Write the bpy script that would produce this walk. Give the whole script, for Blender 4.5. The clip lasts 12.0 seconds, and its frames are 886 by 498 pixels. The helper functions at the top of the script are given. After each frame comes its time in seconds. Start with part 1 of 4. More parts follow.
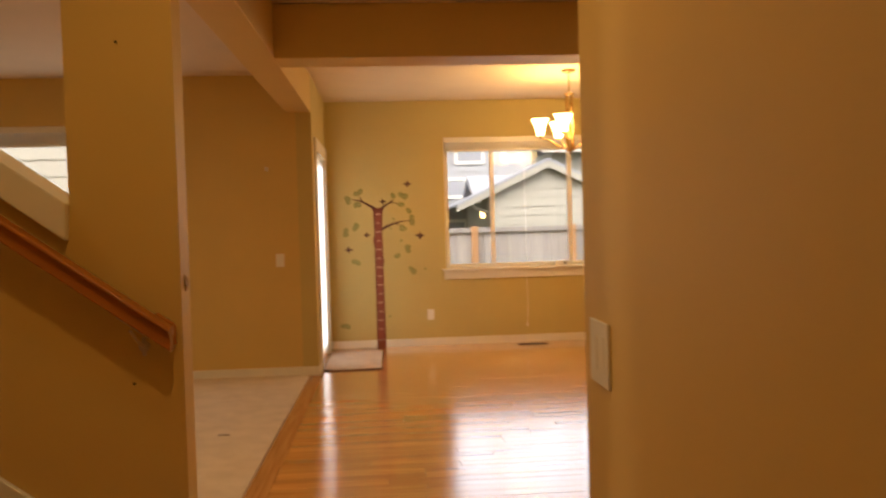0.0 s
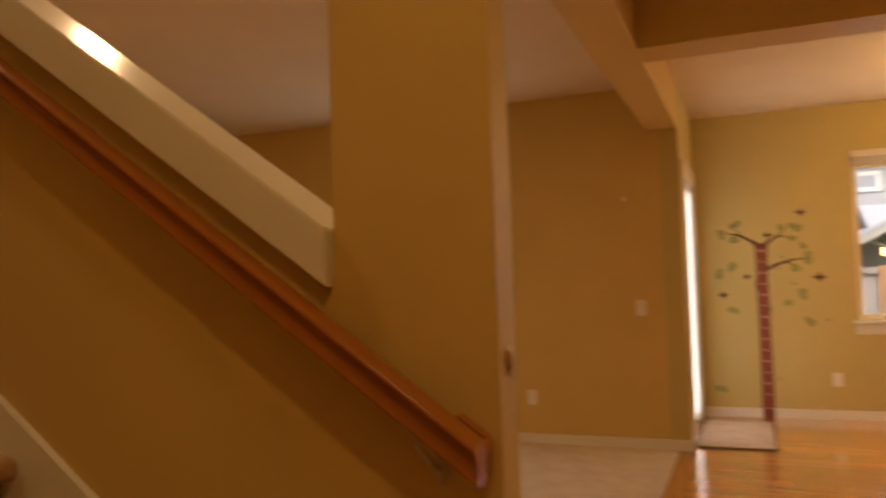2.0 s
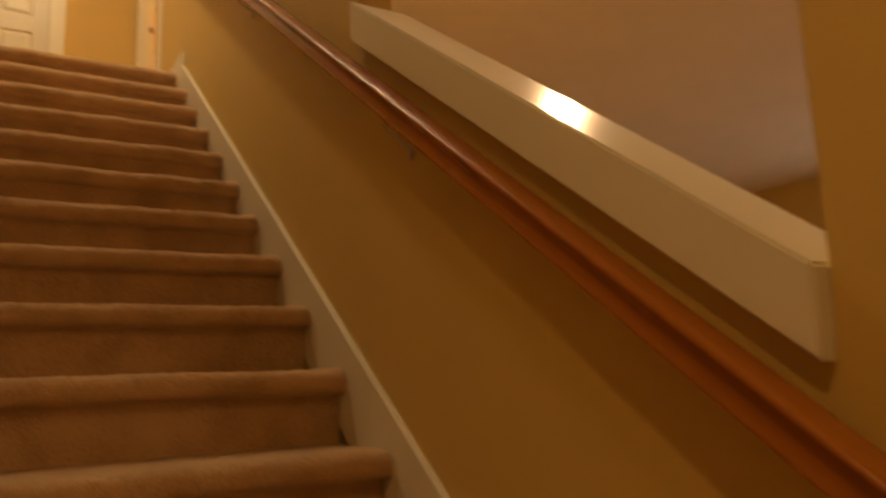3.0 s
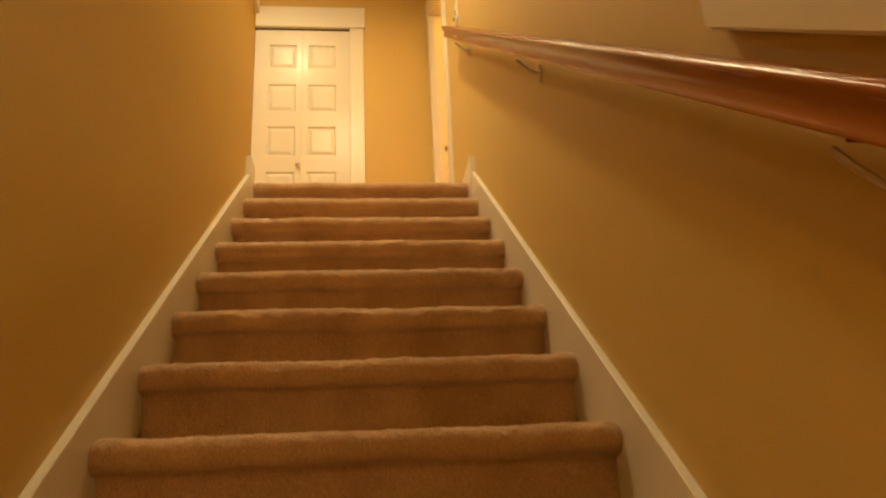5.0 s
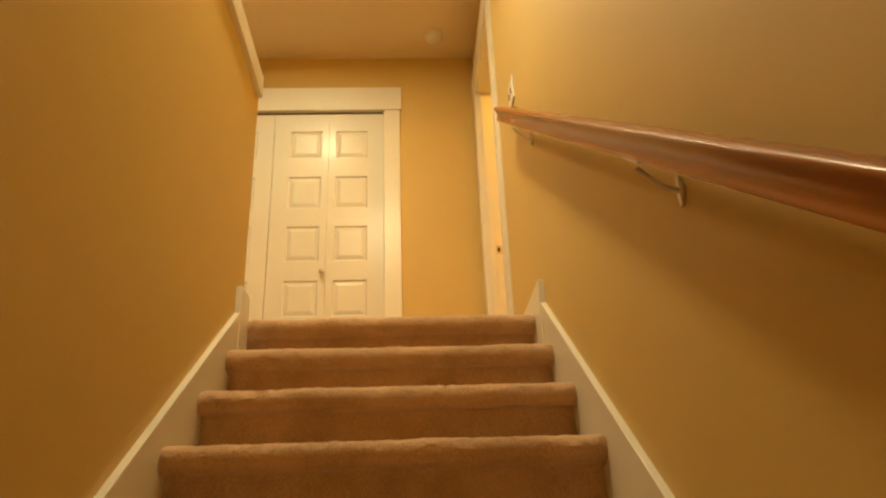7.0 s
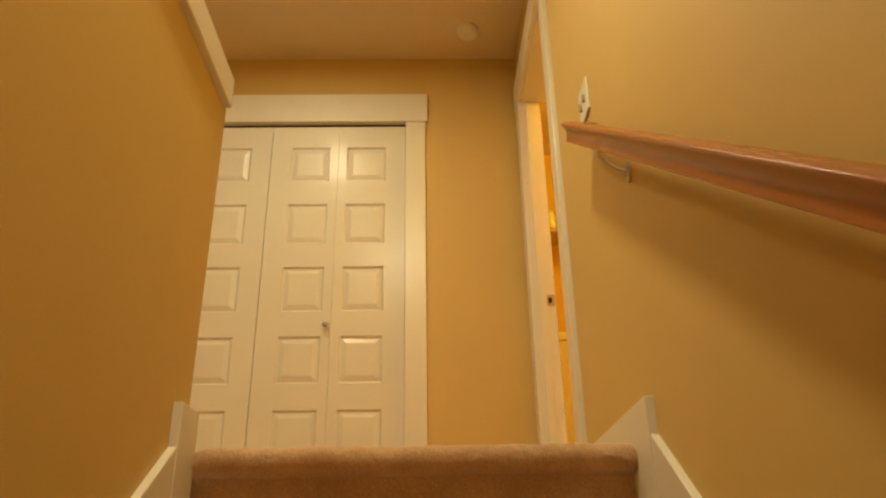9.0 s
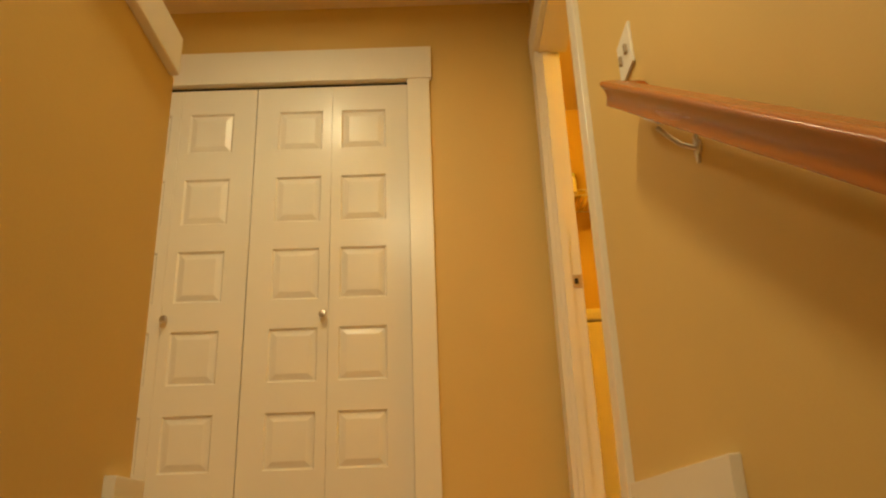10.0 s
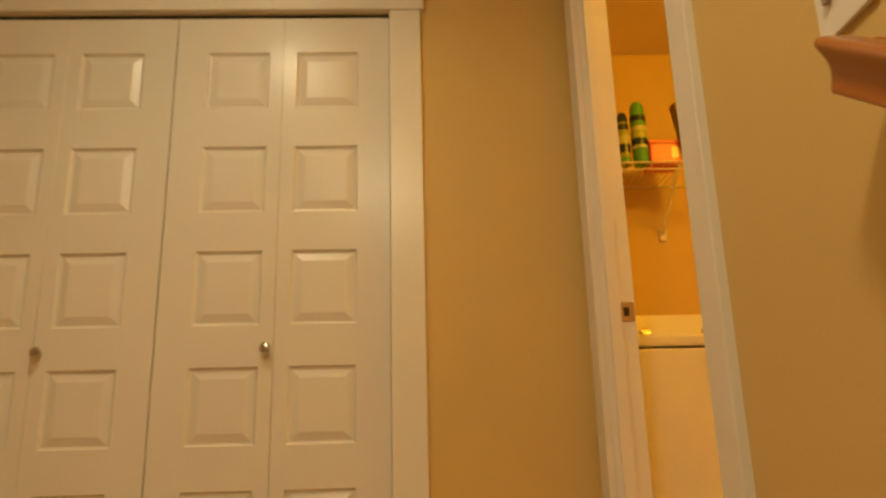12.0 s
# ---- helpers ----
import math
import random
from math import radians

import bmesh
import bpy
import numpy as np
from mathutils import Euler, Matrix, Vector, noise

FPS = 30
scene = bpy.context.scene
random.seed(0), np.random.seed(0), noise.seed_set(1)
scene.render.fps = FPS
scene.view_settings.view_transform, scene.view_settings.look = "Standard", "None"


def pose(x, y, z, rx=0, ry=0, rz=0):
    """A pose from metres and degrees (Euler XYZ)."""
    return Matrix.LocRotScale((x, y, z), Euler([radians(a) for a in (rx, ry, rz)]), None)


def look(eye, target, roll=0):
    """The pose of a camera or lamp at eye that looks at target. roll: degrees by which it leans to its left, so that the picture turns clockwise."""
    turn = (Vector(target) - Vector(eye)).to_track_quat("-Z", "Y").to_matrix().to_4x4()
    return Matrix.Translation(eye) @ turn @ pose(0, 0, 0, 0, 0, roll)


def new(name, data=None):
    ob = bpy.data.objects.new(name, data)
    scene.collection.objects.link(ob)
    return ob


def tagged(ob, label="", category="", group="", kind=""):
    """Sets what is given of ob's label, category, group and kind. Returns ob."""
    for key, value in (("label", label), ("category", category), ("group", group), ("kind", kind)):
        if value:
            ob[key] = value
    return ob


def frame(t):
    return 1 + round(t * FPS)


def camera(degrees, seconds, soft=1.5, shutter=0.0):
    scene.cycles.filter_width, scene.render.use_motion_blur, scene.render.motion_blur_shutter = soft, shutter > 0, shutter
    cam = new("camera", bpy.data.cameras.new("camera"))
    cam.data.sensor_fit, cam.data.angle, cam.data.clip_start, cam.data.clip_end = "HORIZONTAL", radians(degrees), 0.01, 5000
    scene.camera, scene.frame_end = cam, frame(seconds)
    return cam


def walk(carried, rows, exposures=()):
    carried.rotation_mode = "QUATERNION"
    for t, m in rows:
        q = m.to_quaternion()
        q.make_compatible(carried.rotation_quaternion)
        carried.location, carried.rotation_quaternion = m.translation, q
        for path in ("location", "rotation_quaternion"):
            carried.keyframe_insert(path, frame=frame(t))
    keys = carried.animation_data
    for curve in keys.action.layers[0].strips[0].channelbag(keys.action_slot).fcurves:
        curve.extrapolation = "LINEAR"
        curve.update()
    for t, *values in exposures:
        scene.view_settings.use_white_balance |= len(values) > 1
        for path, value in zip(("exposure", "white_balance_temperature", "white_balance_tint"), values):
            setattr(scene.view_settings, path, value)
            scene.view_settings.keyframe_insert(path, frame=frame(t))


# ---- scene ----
cam = camera(60.5, 12.0, soft=2.2, shutter=0.4)
PATH = [
    (0, (4.656, -2.348, 1.309), (4.794, -0.353, 1.253), -1.6),
    (0.5, (4.665, -2.07, 1.321), (4.623, -0.07, 1.315), -2.1),
    (0.9, (4.662, -1.88, 1.311), (4.533, 0.115, 1.262), 0.4),
    (1, (4.645, -1.818, 1.301), (4.52, 0.178, 1.249), 0.5),
    (1.2, (4.606, -1.691, 1.298), (4.458, 0.303, 1.262), -0.2),
    (1.5, (4.522, -1.512, 1.319), (4.168, 0.456, 1.362), -0.4),
    (2, (4.427, -1.255, 1.308), (3.681, 0.599, 1.391), -1.9),
    (2.2, (4.392, -1.138, 1.325), (3.406, 0.597, 1.453), -1.5),
    (2.5, (4.388, -1.03, 1.332), (3.032, 0.430, 1.489), 0.4),
    (2.8, (4.298, -0.896, 1.295), (2.7, 0.28, 1.554), -0.3),
    (3, (4.213, -0.803, 1.303), (2.511, 0.194, 1.632), -2.1),
    (3.4, (4.021, -0.709, 1.314), (2.192, -0.032, 1.76), -1.2),
    (3.7, (3.894, -0.659, 1.333), (2.007, -0.173, 1.785), -1.9),
    (5.5, (3.133, -0.497, 1.705), (1.256, -0.395, 2.39), -1.7),
    (6, (2.939, -0.48, 1.856), (1.067, -0.495, 2.559), -0.9),
    (6.5, (2.75, -0.491, 2.005), (0.897, -0.447, 2.756), -2.0),
    (7, (2.55, -0.47, 2.152), (0.726, -0.377, 2.967), -2.2),
    (8.8, (1.843, -0.473, 2.674), (0.006, -0.427, 3.463), -1.3),
    (9, (1.769, -0.495, 2.72), (-0.049, -0.457, 3.553), -1.0),
    (9.5, (1.597, -0.519, 2.849), (-0.251, -0.388, 3.603), -2.7),
    (10, (1.412, -0.489, 3.0), (-0.456, -0.478, 3.715), -2.1),
    (10.5, (1.214, -0.51, 3.129), (-0.658, -0.466, 3.831), -0.6),
    (11, (0.987, -0.483, 3.269), (-0.876, -0.385, 3.991), -0.8),
    (11.5, (0.806, -0.485, 3.4), (-1.075, -0.545, 4.077), -0.3),
    (12, (0.598, -0.533, 3.56), (-1.325, -0.463, 4.105), -1.5),
]
walk(cam, [(t, look(eye, target, roll)) for t, eye, target, roll in PATH],
     exposures=[(0, 1.38, 6750, 14), (1.6, 1.30, 6850, 17), (2.6, 1.20, 7000, 16), (3.7, 1.54, 7100, 16), (5.5, 1.95, 6900, 6), (7.0, 1.8, 6500, 3),
                (9.0, 1.45, 6200, 3), (10.5, 1.28, 6200, 6), (12, 1.05, 6200, 10)])

# ---- world and light ----
world = bpy.data.worlds.new("sky")
scene.world = world
world.use_nodes = True
_nt = world.node_tree
_sky = _nt.nodes.new("ShaderNodeTexSky")
_sky.sky_type = 'NISHITA'
_sky.sun_disc = False
_sky.sun_elevation = radians(50)
_sky.sun_rotation = radians(200)
_sky.dust_density = 4.0
_grey = _nt.nodes.new("ShaderNodeHueSaturation")
_grey.inputs["Saturation"].default_value = 0.3
_nt.links.new(_sky.outputs[0], _grey.inputs["Color"])
_nt.links.new(_grey.outputs[0], _nt.nodes["Background"].inputs[0])
_nt.nodes["Background"].inputs[1].default_value = 0.15


def lamp(name, kind, place, power, colour, size=0.1, aim=None):
    data = bpy.data.lights.new(name, kind)
    data.energy, data.color = power, colour
    if kind == "AREA" and isinstance(size, tuple):
        data.shape, data.size, data.size_y = "RECTANGLE", size[0], size[1]
    elif kind == "AREA":
        data.shape, data.size = "DISK", size
    elif kind == "SUN":
        data.angle = size
    else:
        data.shadow_soft_size = size
    ob = new(name, data)
    ob.matrix_world = look(place, aim) if aim else pose(*place)
    return ob


TUNGSTEN = (1.0, 0.60, 0.20)
WARM = (1.0, 0.78, 0.43)
DAYLIGHT = (0.95, 0.96, 1.0)
SUN = lamp("sun", "SUN", (8, -6, 20), 0.9, (1.0, 0.97, 0.92), radians(120), aim=(6.5, 4, 0))
HALL_LAMP = lamp("hall_lamp_bulb", "AREA", (-0.66, -1.10, 5.42), 4.8, WARM, 0.18, aim=(-0.66, -1.10, 0))
# unseen fill lamp, added to brighten the guard wall and the treads
STAIR_FILL = lamp("stair_fill_light", "AREA", (0.95, -0.80, 5.42), 14.5, WARM, 0.30, aim=(0.95, -0.80, 0))
LAUNDRY_LAMP = lamp("laundry_lamp_bulb", "POINT", (-1.25, 1.0, 5.30), 17, (1.0, 0.50, 0.02), 0.08)
ENTRY_LAMP = lamp("entry_lamp_bulb", "AREA", (4.35, -1.05, 2.69), 2.9, TUNGSTEN, 0.12, aim=(4.35, -1.05, 0))
LIVING_LAMP = lamp("living_lamp_bulb", "AREA", (2.3, 1.05, 2.705), 12, (1.0, 0.66, 0.34), 0.06, aim=(2.3, 1.05, 0))
DINING_LAMP = lamp("chandelier_bulb", "POINT", (6.33, 4.55, 2.30), 19, (1.0, 0.595, 0.215), 0.16)
KITCHEN_LAMP = lamp("kitchen_lamp_bulb", "AREA", (7.4, 0.6, 2.70), 9, (1.0, 0.70, 0.36), 0.3, aim=(7.4, 0.6, 0))
WINDOW_DAY = lamp("dining_window_daylight", "AREA", (6.30, 6.13, 1.50), 4.0, DAYLIGHT, (1.9, 1.2), aim=(6.30, 0, 1.50))
DOOR_DAY = lamp("garden_door_daylight", "AREA", (3.945, 5.335, 1.05), 6.5, DAYLIGHT, (0.80, 1.85), aim=(9.0, 5.335, 1.05))
LIVING_DAY = lamp("living_window_daylight", "AREA", (1.86, 4.63, 1.46), 2.5, DAYLIGHT, (1.3, 1.2), aim=(1.86, 0, 1.46))

# ---- materials ----
MATS = {}


def material(name, colour, rough=0.6, metal=0.0, spread=0.06, scale=6.0, grain=180.0, bump=0.08, depth=0.002, spec=0.5, spread2=None, rvar=0.03):
    """Painted or plain surface: colour varied by a broad and a fine noise, relief by the fine one."""
    if name in MATS:
        return MATS[name]
    m = bpy.data.materials.new(name)
    m.use_nodes = True
    nt, N = m.node_tree, m.node_tree.nodes
    p = N["Principled BSDF"]
    geo = N.new("ShaderNodeNewGeometry")
    a = N.new("ShaderNodeTexNoise")
    a.inputs["Scale"].default_value, a.inputs["Detail"].default_value = scale, 4
    b = N.new("ShaderNodeTexNoise")
    b.inputs["Scale"].default_value, b.inputs["Detail"].default_value = grain, 3
    for n in (a, b):
        nt.links.new(geo.outputs["Position"], n.inputs["Vector"])
    dark = [c * (1 - spread * 1.6) for c in colour]
    light = [min(1, c * (1 + spread)) for c in colour]
    ramp = N.new("ShaderNodeMix")
    ramp.data_type = 'RGBA'
    ramp.inputs["A"].default_value, ramp.inputs["B"].default_value = (*dark, 1), (*light, 1)
    nt.links.new(a.outputs["Fac"], ramp.inputs["Factor"])
    fine = N.new("ShaderNodeMix")
    fine.data_type, fine.blend_type = 'RGBA', 'OVERLAY'
    fine.inputs["Factor"].default_value = spread if spread2 is None else spread2
    nt.links.new(ramp.outputs["Result"], fine.inputs["A"])
    nt.links.new(b.outputs["Color"], fine.inputs["B"])
    nt.links.new(fine.outputs["Result"], p.inputs["Base Color"])
    p.inputs["Metallic"].default_value = metal
    p.inputs["Specular IOR Level"].default_value = spec
    rr = N.new("ShaderNodeMapRange")
    rr.inputs["To Min"].default_value, rr.inputs["To Max"].default_value = max(0.02, rough - rvar), min(1, rough + rvar)
    nt.links.new(a.outputs["Fac"], rr.inputs["Value"])
    nt.links.new(rr.outputs["Result"], p.inputs["Roughness"])
    if bump:
        bp = N.new("ShaderNodeBump")
        bp.inputs["Strength"].default_value, bp.inputs["Distance"].default_value = bump, depth
        nt.links.new(b.outputs["Fac"], bp.inputs["Height"])
        nt.links.new(bp.outputs["Normal"], p.inputs["Normal"])
    MATS[name] = m
    return m


def wood(name, light, dark, rough=0.25, along=0, stretch=14.0, coat=0.0, vary=0.25, relief=0.08, pitch=0.0, gloss_span=(0.75, 1.35)):
    """Wood with grain along one axis, each piece a shade of its own."""
    if name in MATS:
        return MATS[name]
    m = bpy.data.materials.new(name)
    m.use_nodes = True
    nt, N = m.node_tree, m.node_tree.nodes
    p = N["Principled BSDF"]
    geo, info = N.new("ShaderNodeNewGeometry"), N.new("ShaderNodeObjectInfo")
    add = N.new("ShaderNodeVectorMath")
    add.operation = 'MULTIPLY_ADD'
    sc = [stretch * 5, stretch * 5, stretch * 5]
    sc[along] = stretch * 0.22
    add.inputs[1].default_value = sc
    rnd = N.new("ShaderNodeMath")
    rnd.operation = 'ADD'
    nt.links.new(info.outputs["Random"], rnd.inputs[0])
    nt.links.new(geo.outputs["Random Per Island"], rnd.inputs[1])
    off = N.new("ShaderNodeMath")
    off.operation = 'MULTIPLY'
    off.inputs[1].default_value = 37.0
    nt.links.new(rnd.outputs[0], off.inputs[0])
    turn = N.new("ShaderNodeVectorRotate")
    turn.rotation_type = 'Y_AXIS'
    turn.inputs["Angle"].default_value = pitch
    nt.links.new(geo.outputs["Position"], turn.inputs["Vector"])
    nt.links.new(turn.outputs[0], add.inputs[0])
    nt.links.new(off.outputs[0], add.inputs[2])
    n1 = N.new("ShaderNodeTexNoise")
    n1.inputs["Scale"].default_value, n1.inputs["Detail"].default_value, n1.inputs["Distortion"].default_value = 1.0, 6, 0.6
    nt.links.new(add.outputs[0], n1.inputs["Vector"])
    ramp = N.new("ShaderNodeValToRGB")
    ramp.color_ramp.elements[0].position, ramp.color_ramp.elements[1].position = 0.3, 0.68
    ramp.color_ramp.elements[0].color, ramp.color_ramp.elements[1].color = (*dark, 1), (*light, 1)
    nt.links.new(n1.outputs["Fac"], ramp.inputs[0])
    wrap = N.new("ShaderNodeMath")
    wrap.operation = 'FRACT'
    nt.links.new(rnd.outputs[0], wrap.inputs[0])
    val = N.new("ShaderNodeMapRange")
    val.inputs["To Min"].default_value, val.inputs["To Max"].default_value = 1 - vary, 1 + vary
    nt.links.new(wrap.outputs[0], val.inputs["Value"])
    hsv = N.new("ShaderNodeHueSaturation")
    nt.links.new(val.outputs["Result"], hsv.inputs["Value"])
    nt.links.new(ramp.outputs["Color"], hsv.inputs["Color"])
    nt.links.new(hsv.outputs["Color"], p.inputs["Base Color"])
    rr = N.new("ShaderNodeMapRange")
    rr.inputs["To Min"].default_value, rr.inputs["To Max"].default_value = rough * gloss_span[0], rough * gloss_span[1]
    nt.links.new(n1.outputs["Fac"], rr.inputs["Value"])
    nt.links.new(rr.outputs["Result"], p.inputs["Roughness"])
    p.inputs["Coat Weight"].default_value, p.inputs["Coat Roughness"].default_value = coat, 0.12
    bp = N.new("ShaderNodeBump")
    bp.inputs["Strength"].default_value, bp.inputs["Distance"].default_value = relief, 0.001
    nt.links.new(n1.outputs["Fac"], bp.inputs["Height"])
    nt.links.new(bp.outputs["Normal"], p.inputs["Normal"])
    MATS[name] = m
    return m


def carpet(name, light, dark):
    """Cut-pile carpet: speckled tufts at two sizes with soft sheen."""
    m = bpy.data.materials.new(name)
    m.use_nodes = True
    nt, N = m.node_tree, m.node_tree.nodes
    p = N["Principled BSDF"]
    geo = N.new("ShaderNodeNewGeometry")
    v = N.new("ShaderNodeTexNoise")
    v.inputs["Scale"].default_value, v.inputs["Detail"].default_value = 260, 4
    w = N.new("ShaderNodeTexNoise")
    w.inputs["Scale"].default_value, w.inputs["Detail"].default_value = 7, 5
    c = N.new("ShaderNodeTexNoise")
    c.inputs["Scale"].default_value, c.inputs["Detail"].default_value = 70, 2
    for n in (v, w, c):
        nt.links.new(geo.outputs["Position"], n.inputs["Vector"])
    mix = N.new("ShaderNodeMath")
    mix.operation = 'MULTIPLY_ADD'
    mix.inputs[1].default_value = 0.55
    nt.links.new(v.outputs["Fac"], mix.inputs[0])
    half = N.new("ShaderNodeMath")
    half.operation = 'MULTIPLY'
    half.inputs[1].default_value = 0.45
    nt.links.new(w.outputs["Fac"], half.inputs[0])
    nt.links.new(half.outputs[0], mix.inputs[2])
    ramp = N.new("ShaderNodeValToRGB")
    ramp.color_ramp.elements[0].position, ramp.color_ramp.elements[1].position = 0.39, 0.59
    ramp.color_ramp.elements[0].color, ramp.color_ramp.elements[1].color = (*dark, 1), (*light, 1)
    nt.links.new(mix.outputs[0], ramp.inputs[0])
    nt.links.new(ramp.outputs["Color"], p.inputs["Base Color"])
    p.inputs["Roughness"].default_value = 0.95
    p.inputs["Specular IOR Level"].default_value = 0.1
    p.inputs["Sheen Weight"].default_value, p.inputs["Sheen Roughness"].default_value = 0.25, 0.5
    hs = N.new("ShaderNodeMath")
    hs.operation = 'ADD'
    nt.links.new(v.outputs["Fac"], hs.inputs[0])
    nt.links.new(c.outputs["Fac"], hs.inputs[1])
    bp = N.new("ShaderNodeBump")
    bp.inputs["Strength"].default_value, bp.inputs["Distance"].default_value = 0.7, 0.006
    nt.links.new(hs.outputs[0], bp.inputs["Height"])
    nt.links.new(bp.outputs["Normal"], p.inputs["Normal"])
    MATS[name] = m
    return m


def glow(name, colour, strength):
    m = bpy.data.materials.new(name)
    m.use_nodes = True
    p = m.node_tree.nodes["Principled BSDF"]
    p.inputs["Base Color"].default_value = (0.85, 0.82, 0.75, 1)
    p.inputs["Emission Color"].default_value = (*colour, 1)
    p.inputs["Emission Strength"].default_value = strength
    p.inputs["Roughness"].default_value = 0.35
    return m


def glass(name):
    m = bpy.data.materials.new(name)
    m.use_nodes = True
    p = m.node_tree.nodes["Principled BSDF"]
    p.inputs["Base Color"].default_value = (0.97, 0.98, 0.98, 1)
    p.inputs["Transmission Weight"].default_value = 1.0
    p.inputs["Roughness"].default_value = 0.0
    p.inputs["IOR"].default_value = 1.45
    return m


WALL = material("wall_paint_tan", (0.65, 0.470, 0.166), 0.55, spread=0.05, scale=2.2, grain=150, bump=0.12, depth=0.003, spec=0.35)
SAGE = material("wall_paint_sage", (0.55, 0.445, 0.175), 0.6, spread=0.05, scale=2.2, grain=150, bump=0.12, depth=0.003, spec=0.3)
CEIL = material("ceiling_paint", (0.72, 0.60, 0.42), 0.8, spread=0.04, scale=3, grain=90, bump=0.25, depth=0.004, spec=0.2)
TRIM = material("white_trim_paint", (0.78, 0.75, 0.67), 0.28, spread=0.03, scale=5, grain=60, bump=0.03, depth=0.001, rvar=0.01)
DOORP = material("white_door_paint", (0.76, 0.73, 0.655), 0.25, spread=0.03, scale=4, grain=80, bump=0.04, depth=0.001, spec=0.22, rvar=0.004)
FRAME = material("white_vinyl", (0.88, 0.87, 0.84), 0.35, spread=0.02, bump=0)
PLATE = material("white_plastic", (0.80, 0.77, 0.70), 0.35, spread=0.02, bump=0)
NICKEL = material("brushed_nickel", (0.55, 0.50, 0.44), 0.30, metal=1.0, spread=0.05, bump=0.02)
BRASS = material("antique_brass", (0.50, 0.34, 0.13), 0.28, metal=1.0, spread=0.12, scale=30, bump=0.03)
DARK = material("dark_gap", (0.02, 0.017, 0.014), 0.8, bump=0)
RAILWOOD = wood("stained_oak_rail", (0.38, 0.132, 0.020), (0.33, 0.108, 0.015), 0.27, along=0, stretch=5, coat=0.0, vary=0.03, relief=0.0, pitch=-math.atan(0.717), gloss_span=(0.97, 1.04))
RAILWOOD.node_tree.nodes["Principled BSDF"].inputs["Specular IOR Level"].default_value = 0.36
OAK = wood("oak_floor", (0.74, 0.37, 0.11), (0.52, 0.225, 0.055), 0.17, along=0, stretch=9, coat=1.0, vary=0.18, relief=0.03)
OAK.node_tree.nodes["Principled BSDF"].inputs["Coat IOR"].default_value = 2.0
OAK.node_tree.nodes["Principled BSDF"].inputs["Coat Roughness"].default_value = 0.17
OAKY = wood("oak_border", (0.54, 0.28, 0.10), (0.38, 0.17, 0.05), 0.22, along=1, stretch=9, coat=0.3, vary=0.15)
STAIRPILE = carpet("stair_carpet", (0.66, 0.44, 0.265), (0.46, 0.295, 0.17))
ROOMPILE = carpet("room_carpet", (0.68, 0.57, 0.44), (0.55, 0.455, 0.345))
RUGPILE = carpet("rug_pile", (0.56, 0.42, 0.31), (0.40, 0.29, 0.21))
STONE = material("dark_granite", (0.045, 0.038, 0.032), 0.12, spread=0.5, scale=120, grain=400, bump=0)
CORBEL = wood("dark_corbel_wood", (0.10, 0.045, 0.022), (0.06, 0.025, 0.012), 0.35, along=2, vary=0.05)
SHADE = glow("lit_frosted_glass", (1.0, 0.66, 0.26), 4.5)
GLASS = glass("window_glass")

# ---- mesh helpers ----


def box(bm, x0, x1, y0, y1, z0, z1, bevel=0.0):
    r = bmesh.ops.create_cube(bm, size=1.0, matrix=Matrix.Translation(((x0 + x1) / 2, (y0 + y1) / 2, (z0 + z1) / 2)) @ Matrix.Diagonal((abs(x1 - x0), abs(y1 - y0), abs(z1 - z0), 1)))
    if bevel:
        edges = list({e for v in r["verts"] for e in v.link_edges})
        bmesh.ops.bevel(bm, geom=edges, offset=bevel, segments=2, affect='EDGES', profile=0.6)
    return bm


def prism(bm, outline, y0, y1, axis="y"):
    """A plate from an outline: (x, z) pairs pushed along y, or (y, z) along x, or (x, y) along z."""
    def at(a, b, c):
        return {"y": (a, c, b), "x": (c, a, b), "z": (a, b, c)}[axis]
    lo = [bm.verts.new(at(a, b, y0)) for a, b in outline]
    hi = [bm.verts.new(at(a, b, y1)) for a, b in outline]
    faces = [bm.faces.new(lo), bm.faces.new(hi[::-1])]
    n = len(outline)
    for i in range(n):
        faces.append(bm.faces.new((lo[(i + 1) % n], lo[i], hi[i], hi[(i + 1) % n])))
    bmesh.ops.recalc_face_normals(bm, faces=faces)
    return bm


def lathe(bm, profile, centre=(0, 0, 0), steps=20, turn=None):
    """A turned shape: (radius, height) pairs about the z axis, then turned and set at centre."""
    m = Matrix.Translation(centre) @ (turn if turn else Matrix.Identity(4))
    rings = []
    for r, h in profile:
        rings.append([bm.verts.new(m @ Vector((r * math.cos(2 * math.pi * i / steps), r * math.sin(2 * math.pi * i / steps), h))) for i in range(steps)])
    for a, b in zip(rings, rings[1:]):
        for i in range(steps):
            bm.faces.new((a[i], a[(i + 1) % steps], b[(i + 1) % steps], b[i]))
    bm.faces.new(rings[0][::-1])
    bm.faces.new(rings[-1])
    return bm


